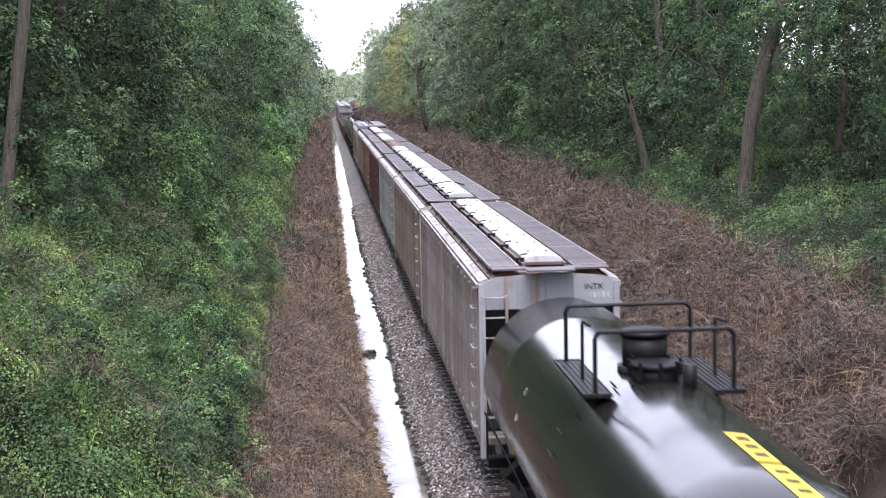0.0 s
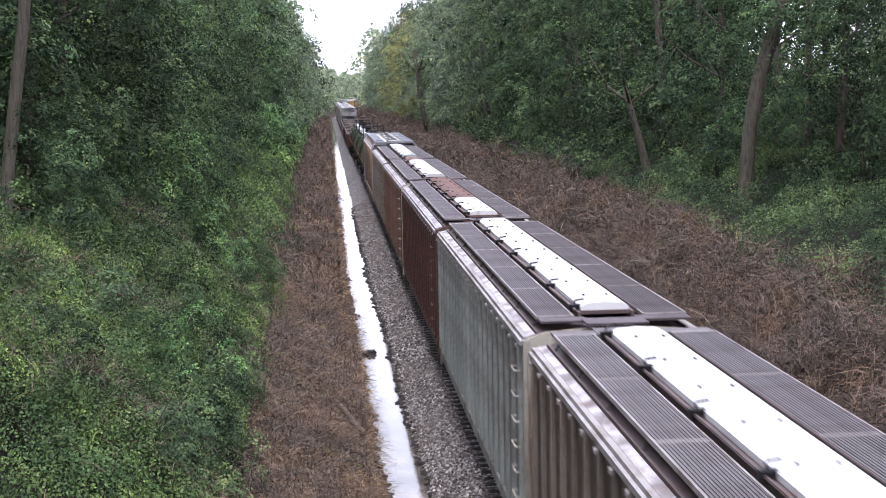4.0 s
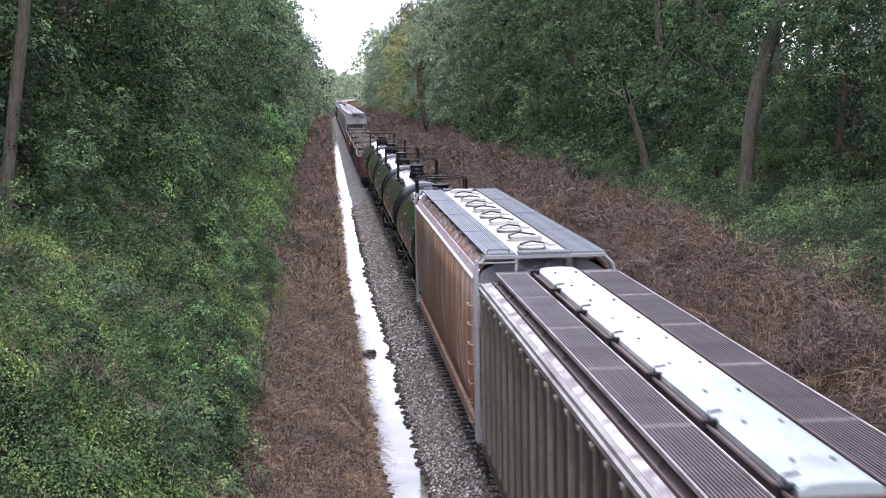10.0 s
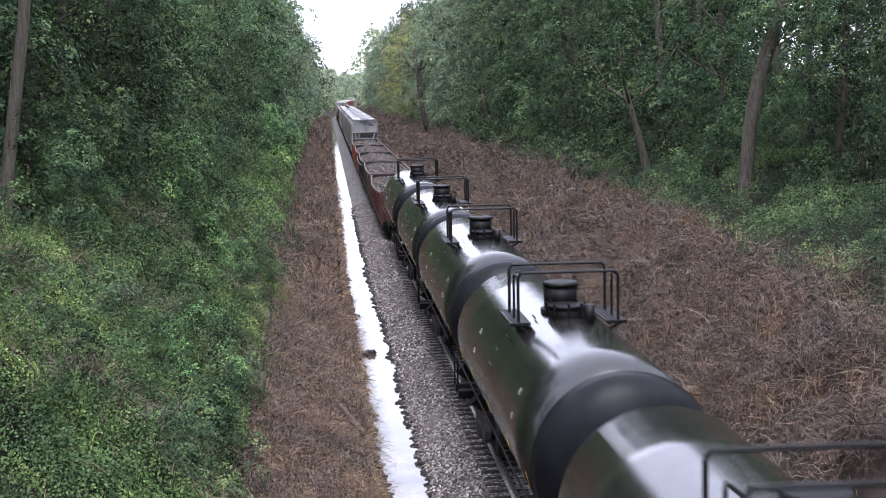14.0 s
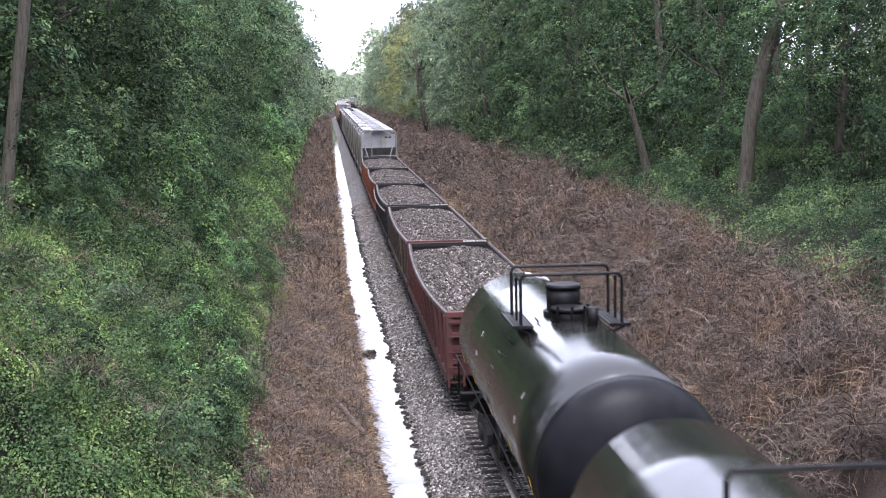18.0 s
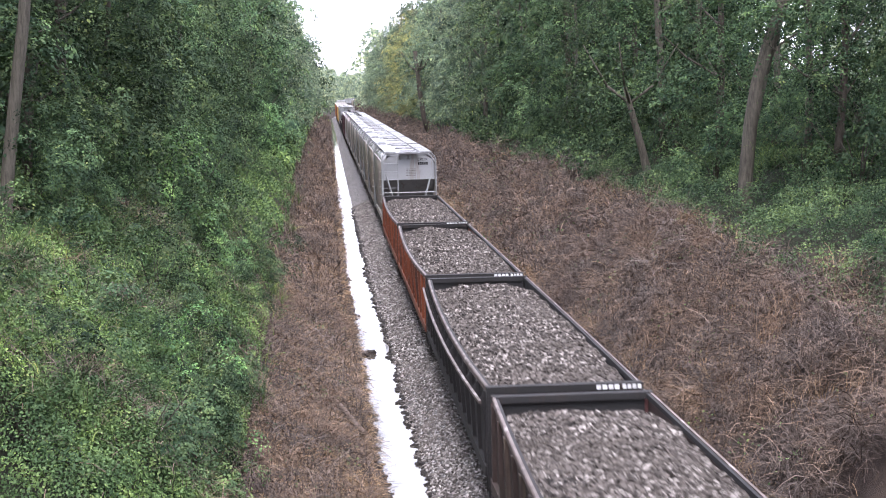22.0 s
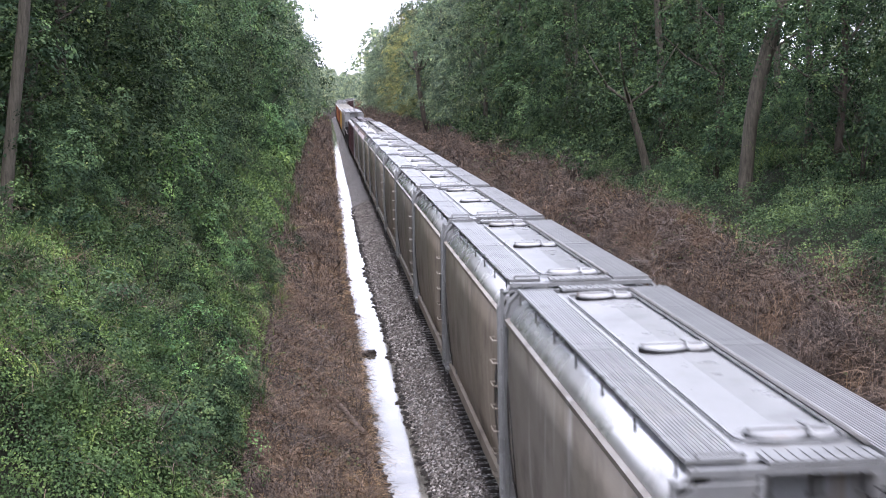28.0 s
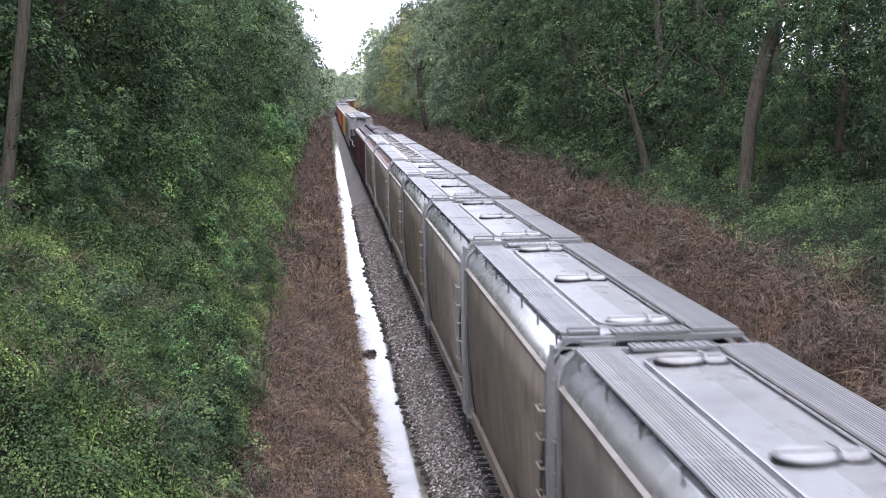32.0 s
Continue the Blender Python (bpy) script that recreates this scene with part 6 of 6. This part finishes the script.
def ribbons(name, label, mat, patches, seed, category, loft_up=0.0, over=None, clump=55):
    """Dry stems: thin arching ribbons of three joints. Patches: (count, u0, u1, o0, o1, length, width, upright)."""
    rng = np.random.default_rng(seed)
    vs, fs, base = [], [], 0
    for n, u0, u1, o0, o1, length, width, upright in patches:
        us, os = scatter(rng, n, u0, u1, o0, o1)
        tufts = max(n // clump, 1)
        tu, to = scatter(rng, tufts, u0, u1, o0, o1)
        which = rng.integers(0, tufts, n)
        gather = rng.random(n) < 0.75
        tall = rng.uniform(0.0, 1.3, tufts)
        spread = 0.3 + 13.0 * width
        us = np.where(gather, tu[which] + rng.normal(0, spread, n), us)
        os = np.where(gather, np.clip(to[which] + rng.normal(0, spread, n), o0, o1), os)
        rise = (lambda u, o: 1.5 * mound(u, o, over) + 0.06) if over else (lambda u, o: loft_up * rng.random() ** 0.35 * heap(u, o))
        root = np.array([on_track(u, o, ground_z(u, o) - 0.02 + rise(u, o))[0] for u, o in zip(us, os)])
        away = np.arctan2(us - tu[which], os - to[which])
        a = np.where(gather, away + rng.normal(0, 1.0, n), rng.uniform(0, 6.283, n))
        gap = np.hypot(us - tu[which], os - to[which]) / spread
        root[:, 2] += np.where(gather, 0.35 * length * tall[which] * np.exp(-0.4 * gap ** 2), 0.0)
        e = np.clip(rng.normal(upright, 0.4, n), 0.05, 1.5)
        l = length * rng.uniform(0.45, 1.3, n)
        flat = np.stack([np.cos(a), np.sin(a), np.zeros(n)], 1)
        up = np.array([0, 0, 1.0])
        wdir = np.stack([-np.sin(a), np.cos(a), rng.normal(0, 0.5, n)], 1) * (width * rng.uniform(0.6, 1.4, n))[:, None]
        v = np.empty((n, 8, 3))
        p = root.copy()
        for k in range(4):
            v[:, 2 * k] = p - wdir * (0.5 - 0.1 * k)
            v[:, 2 * k + 1] = p + wdir * (0.5 - 0.1 * k)
            ek = e - k * rng.uniform(0.25, 0.7, n)
            p = p + (flat * np.cos(ek)[:, None] + up * np.sin(ek)[:, None]) * (l / 3)[:, None]
        f = np.arange(n)[:, None] * 8
        q = np.concatenate([f + np.array([[2 * k, 2 * k + 1, 2 * k + 3, 2 * k + 2]]) for k in range(3)])
        vs.append(v.reshape(-1, 3))
        fs.append(q + base)
        base += n * 8
    return tagged(new(name, arrays_mesh(name, np.concatenate(vs), np.concatenate(fs), (mat,))), label, category, kind="stuff")


ground_cover("bank_vines", "thick green vines and brambles covering the bank", M_LEAF_VINE, [
    (170000, 20, 38, -12.5, -6.5, 0.052, 1.5), (95000, 38, 60, -14.5, -6.5, 0.068, 1.5), (52000, 60, 110, -15.5, -6.9, 0.12, 1.5), (16000, 110, 200, -14, -7.4, 0.3, 1.4), (9000, 200, 460, -13, -7.6, 0.5, 1.2)], 3)
# Darker leaves than on the left bank: tree shade put into their colour.
ground_cover("bank_vines", "low green vines in the shade above the brown bank", M_LEAF_PALE, [
    (60000, 42, 75, 8.3, 15, 0.078, 1.0), (36000, 28, 44, 7.6, 13, 0.064, 1.0), (18000, 75, 120, 8.8, 16, 0.16, 1.0), (9000, 120, 300, 9.2, 15, 0.36, 1.0)], 33)
ribbons("dry_brambles", "tangled dead brown stems on the bank", M_STEM, [
    (52000, 26, 60, 2.9, 8.8, 0.95, 0.011, 0.45), (26000, 60, 110, 2.9, 9.4, 1.1, 0.018, 0.5), (18000, 110, 220, 2.9, 9.4, 1.2, 0.026, 0.55), (13000, 220, 470, 2.9, 9.4, 1.3, 0.05, 0.8),
    (24000, 22, 60, -6.9, -3.8, 0.85, 0.012, 0.5), (13000, 60, 110, -7.2, -4.1, 1.0, 0.019, 0.8), (10000, 110, 220, -7.6, -3.95, 1.1, 0.03, 0.9), (8000, 220, 480, -8, -3.8, 1.2, 0.05, 0.9)], 4, "brambles", 0.85)
ribbons("dry_grass", "flattened straw-coloured dry grass", M_STRAW, [
    (25000, 22, 55, -6.3, -3.62, 0.5, 0.012, 0.25), (20000, 55, 110, -6.4, -3.95, 0.55, 0.02, 0.3), (6000, 110, 220, -6.4, -3.85, 0.7, 0.035, 0.4), (5000, 60, 110, 2.8, 4.2, 0.7, 0.022, 1.0), (3500, 28, 55, 2.8, 4.4, 0.6, 0.014, 0.8)], 6, "grass")
ribbons("dead_vine_tangles", "brown dead stems in patches among the green vines", M_STEM, [
    (3000, 20, 45, -11.0, -6.0, 0.6, 0.01, 0.5), (5200, 22, 60, -13.0, -6.2, 0.6, 0.011, 0.7), (1400, 60, 110, -13, -6.6, 0.8, 0.018, 0.8)], 14, "brambles", 0.0, 3, 160)
ribbons("tall_grass", "tufts of tall green grass on the vine bank", M_LEAF_GRASS, [
    (4200, 22, 60, -12.0, -6.2, 0.5, 0.012, 1.1), (1500, 60, 110, -12, -6.4, 0.6, 0.02, 1.1), (260, 40, 70, 10.0, 12, 0.5, 0.014, 1.0)], 15, "grass", 0.0, 3, 140)
ribbons("straw_tufts", "pale straw-coloured grass tufts among the brambles", M_STRAW, [
    (2600, 34, 110, 3.0, 9.0, 0.75, 0.017, 1.0), (900, 96, 118, 3.0, 5.2, 0.9, 0.03, 1.1), (1500, 26, 60, 4.5, 9, 0.7, 0.013, 0.9)], 16, "grass", 0.0, None, 120)
ribbons("bare_sticks", "pale bare twigs lying in the brambles", M_STICK, [
    (420, 28, 60, 3.4, 9.0, 1.3, 0.01, 0.5), (240, 60, 100, 3.4, 9.5, 1.6, 0.02, 0.5), (160, 26, 50, -6.0, -3.9, 0.9, 0.013, 0.3)], 9, "twigs", 0.9)
ground_cover("weeds", "scattered green weeds among the dead stems", M_LEAF_VINE, [(900, 26, 60, 3.0, 9.0, 0.09, 0.5), (1000, 60, 120, 3.0, 9.0, 0.13, 0.6), (900, 26, 60, -6.4, -4.0, 0.1, 0.4)], 12, "weeds")


def build_loose_stones():
    """Loose crushed stone on the shoulder of the ballast bed."""
    rng = np.random.default_rng(77)
    n = 19000
    us = 25 + 90 * rng.random(n) ** 1.5
    os = np.array([random.uniform(shores(u)[1] - 0.04, -1.24) for u in us])
    oct_v = np.array([(1, 0, 0), (0, 1, 0), (-1, 0, 0), (0, -1, 0), (0, 0, 0.8), (0, 0, -0.8)])
    oct_f = np.array([(0, 1, 4), (1, 2, 4), (2, 3, 4), (3, 0, 4), (1, 0, 5), (2, 1, 5), (3, 2, 5), (0, 3, 5)])
    vs, fs = [], []
    for k in range(n):
        q = oct_v * rng.uniform(0.6, 1.3, (6, 1)) * rng.uniform(0.026, 0.054) * (1 + 0.006 * (us[k] - 25))
        a, b = rng.uniform(0, 6.28), rng.uniform(-0.9, 0.9)
        rz = np.array([[math.cos(a), -math.sin(a), 0], [math.sin(a), math.cos(a), 0], [0, 0, 1]])
        ry = np.array([[math.cos(b), 0, math.sin(b)], [0, 1, 0], [-math.sin(b), 0, math.cos(b)]])
        vs.append(q @ ry.T @ rz.T + np.array([os[k], us[k], ground_z(us[k], os[k]) + 0.012]))
        fs.append(oct_f + 6 * k)
    tagged(new("loose_ballast", arrays_mesh("loose_ballast", np.concatenate(vs), np.concatenate(fs), (M_GRIT,))), "loose grey crushed stone along the ballast shoulder", "gravel", kind="stuff")


build_loose_stones()


def build_mud():
    """Dark clods, roots and wet stones along both edges of the ditch water."""
    rng = np.random.default_rng(55)
    ico = bmesh.new()
    bmesh.ops.create_icosphere(ico, subdivisions=1, radius=1.0)
    iv = np.array([v.co[:] for v in ico.verts])
    jf = np.array([[v.index for v in f.verts] for f in ico.faces])
    ico.free()
    vs, fs, base = [], [], 0
    for k in range(3400):
        u = 24 + 90 * rng.random() ** 1.5
        wl, wr = shores(u)
        left = rng.random() < 0.6
        o = wl - abs(rng.normal(0, 0.1)) + 0.04 if left else wr + abs(rng.normal(0, 0.07)) - 0.03
        r = rng.uniform(0.02, 0.06) * (1.5 if rng.random() > 0.95 else 1.0) * (1 + (u - 24) / 90)
        q = iv * rng.uniform(0.6, 1.35, (len(iv), 1)) * r * np.array([1.1, 1.5, 0.7])
        a = rng.uniform(0, 6.28)
        rz = np.array([[math.cos(a), -math.sin(a), 0], [math.sin(a), math.cos(a), 0], [0, 0, 1]])
        vs.append(q @ rz.T + np.array([o, u, -0.715 + (0.3 * (wl - o) if left else 0.3 * (o - wr))]))
        fs.append(jf + base)
        base += len(iv)
    tagged(new("ditch_mud", arrays_mesh("ditch_mud", np.concatenate(vs), np.concatenate(fs), (M_MUD,))), "dark wet clods of mud along the ditch edges", "mud", kind="stuff")


build_mud()


def build_ditch_bits():
    bm = bmesh.new()
    a, b = Vector((-4.6, 39.9, 0.06)), Vector((-3.72, 36.7, -0.2))
    pts = [(a.lerp(b, t) + Vector((0.03 * math.sin(5 * t), 0, 0.02 * math.sin(7 * t))), 0.085 - 0.02 * t) for t in np.linspace(0, 1, 9)]
    q = (b - a).to_track_quat("Z", "Y")
    loft(bm, [[p + q @ Vector((r * math.cos(k * 0.6283) * (1 + 0.1 * math.sin(k * 2.1 + i)), r * math.sin(k * 0.6283), 0)) for k in range(10)] for i, (p, r) in enumerate(pts)], smooth=True)
    tagged(new("log", finished("log", bm, M_LOG)), "weathered log lying in dry grass by the ditch", "log")
    bm = bmesh.new()
    bmesh.ops.create_icosphere(bm, subdivisions=3, radius=0.26)
    for v in bm.verts:
        v.co *= 1 + 0.5 * lump(v.co.x * 7, v.co.y * 7, v.co.z * 7)
        v.co.z *= 0.55
    me = finished("clod", bm, M_MUD)
    c = tagged(new("clod", me), "dark clod of earth at the edge of the ditch water", "clod")
    c.location = (-3.22, 50.8, -0.7)
    rng = np.random.default_rng(31)
    plant = tagged(new("broad_leaf_plant"), "plant with large pale green leaves on the vine bank", "plant")
    plant.location = (-10.1, 42.4, ground_z(42.4, -10.1))
    shapes = []
    for k in range(4):
        v, f = blades(np.zeros((1, 3)), 0.42, rng, 0.6, 0.95)
        shapes.append(arrays_mesh("leaf", v, f, (M_LEAF_BROAD,)))
    for k in range(36):
        o = new("leaf", shapes[k % 4])
        o.parent = plant
        x, y = rng.normal(0, 0.6), rng.normal(0, 1.0)
        o.matrix_basis = pose(x, y, ground_z(42.4 + y, -10.1 + x) - plant.location.z + 0.9 + rng.uniform(-0.2, 0.3), 0, 0, rng.uniform(0, 360))


build_ditch_bits()
build_track()


def motions():
    """The whole train runs towards the bridge and under it; every car follows the line of the track."""
    for ob, s in TRAIN:
        rows = []
        for k in range(17):
            p, h = on_track(s - rolled(2.0 * k))
            rows.append((2.0 * k, pose(p.x, p.y, 0, 0, 0, math.degrees(h))))
        walk(ob, rows)


motions()
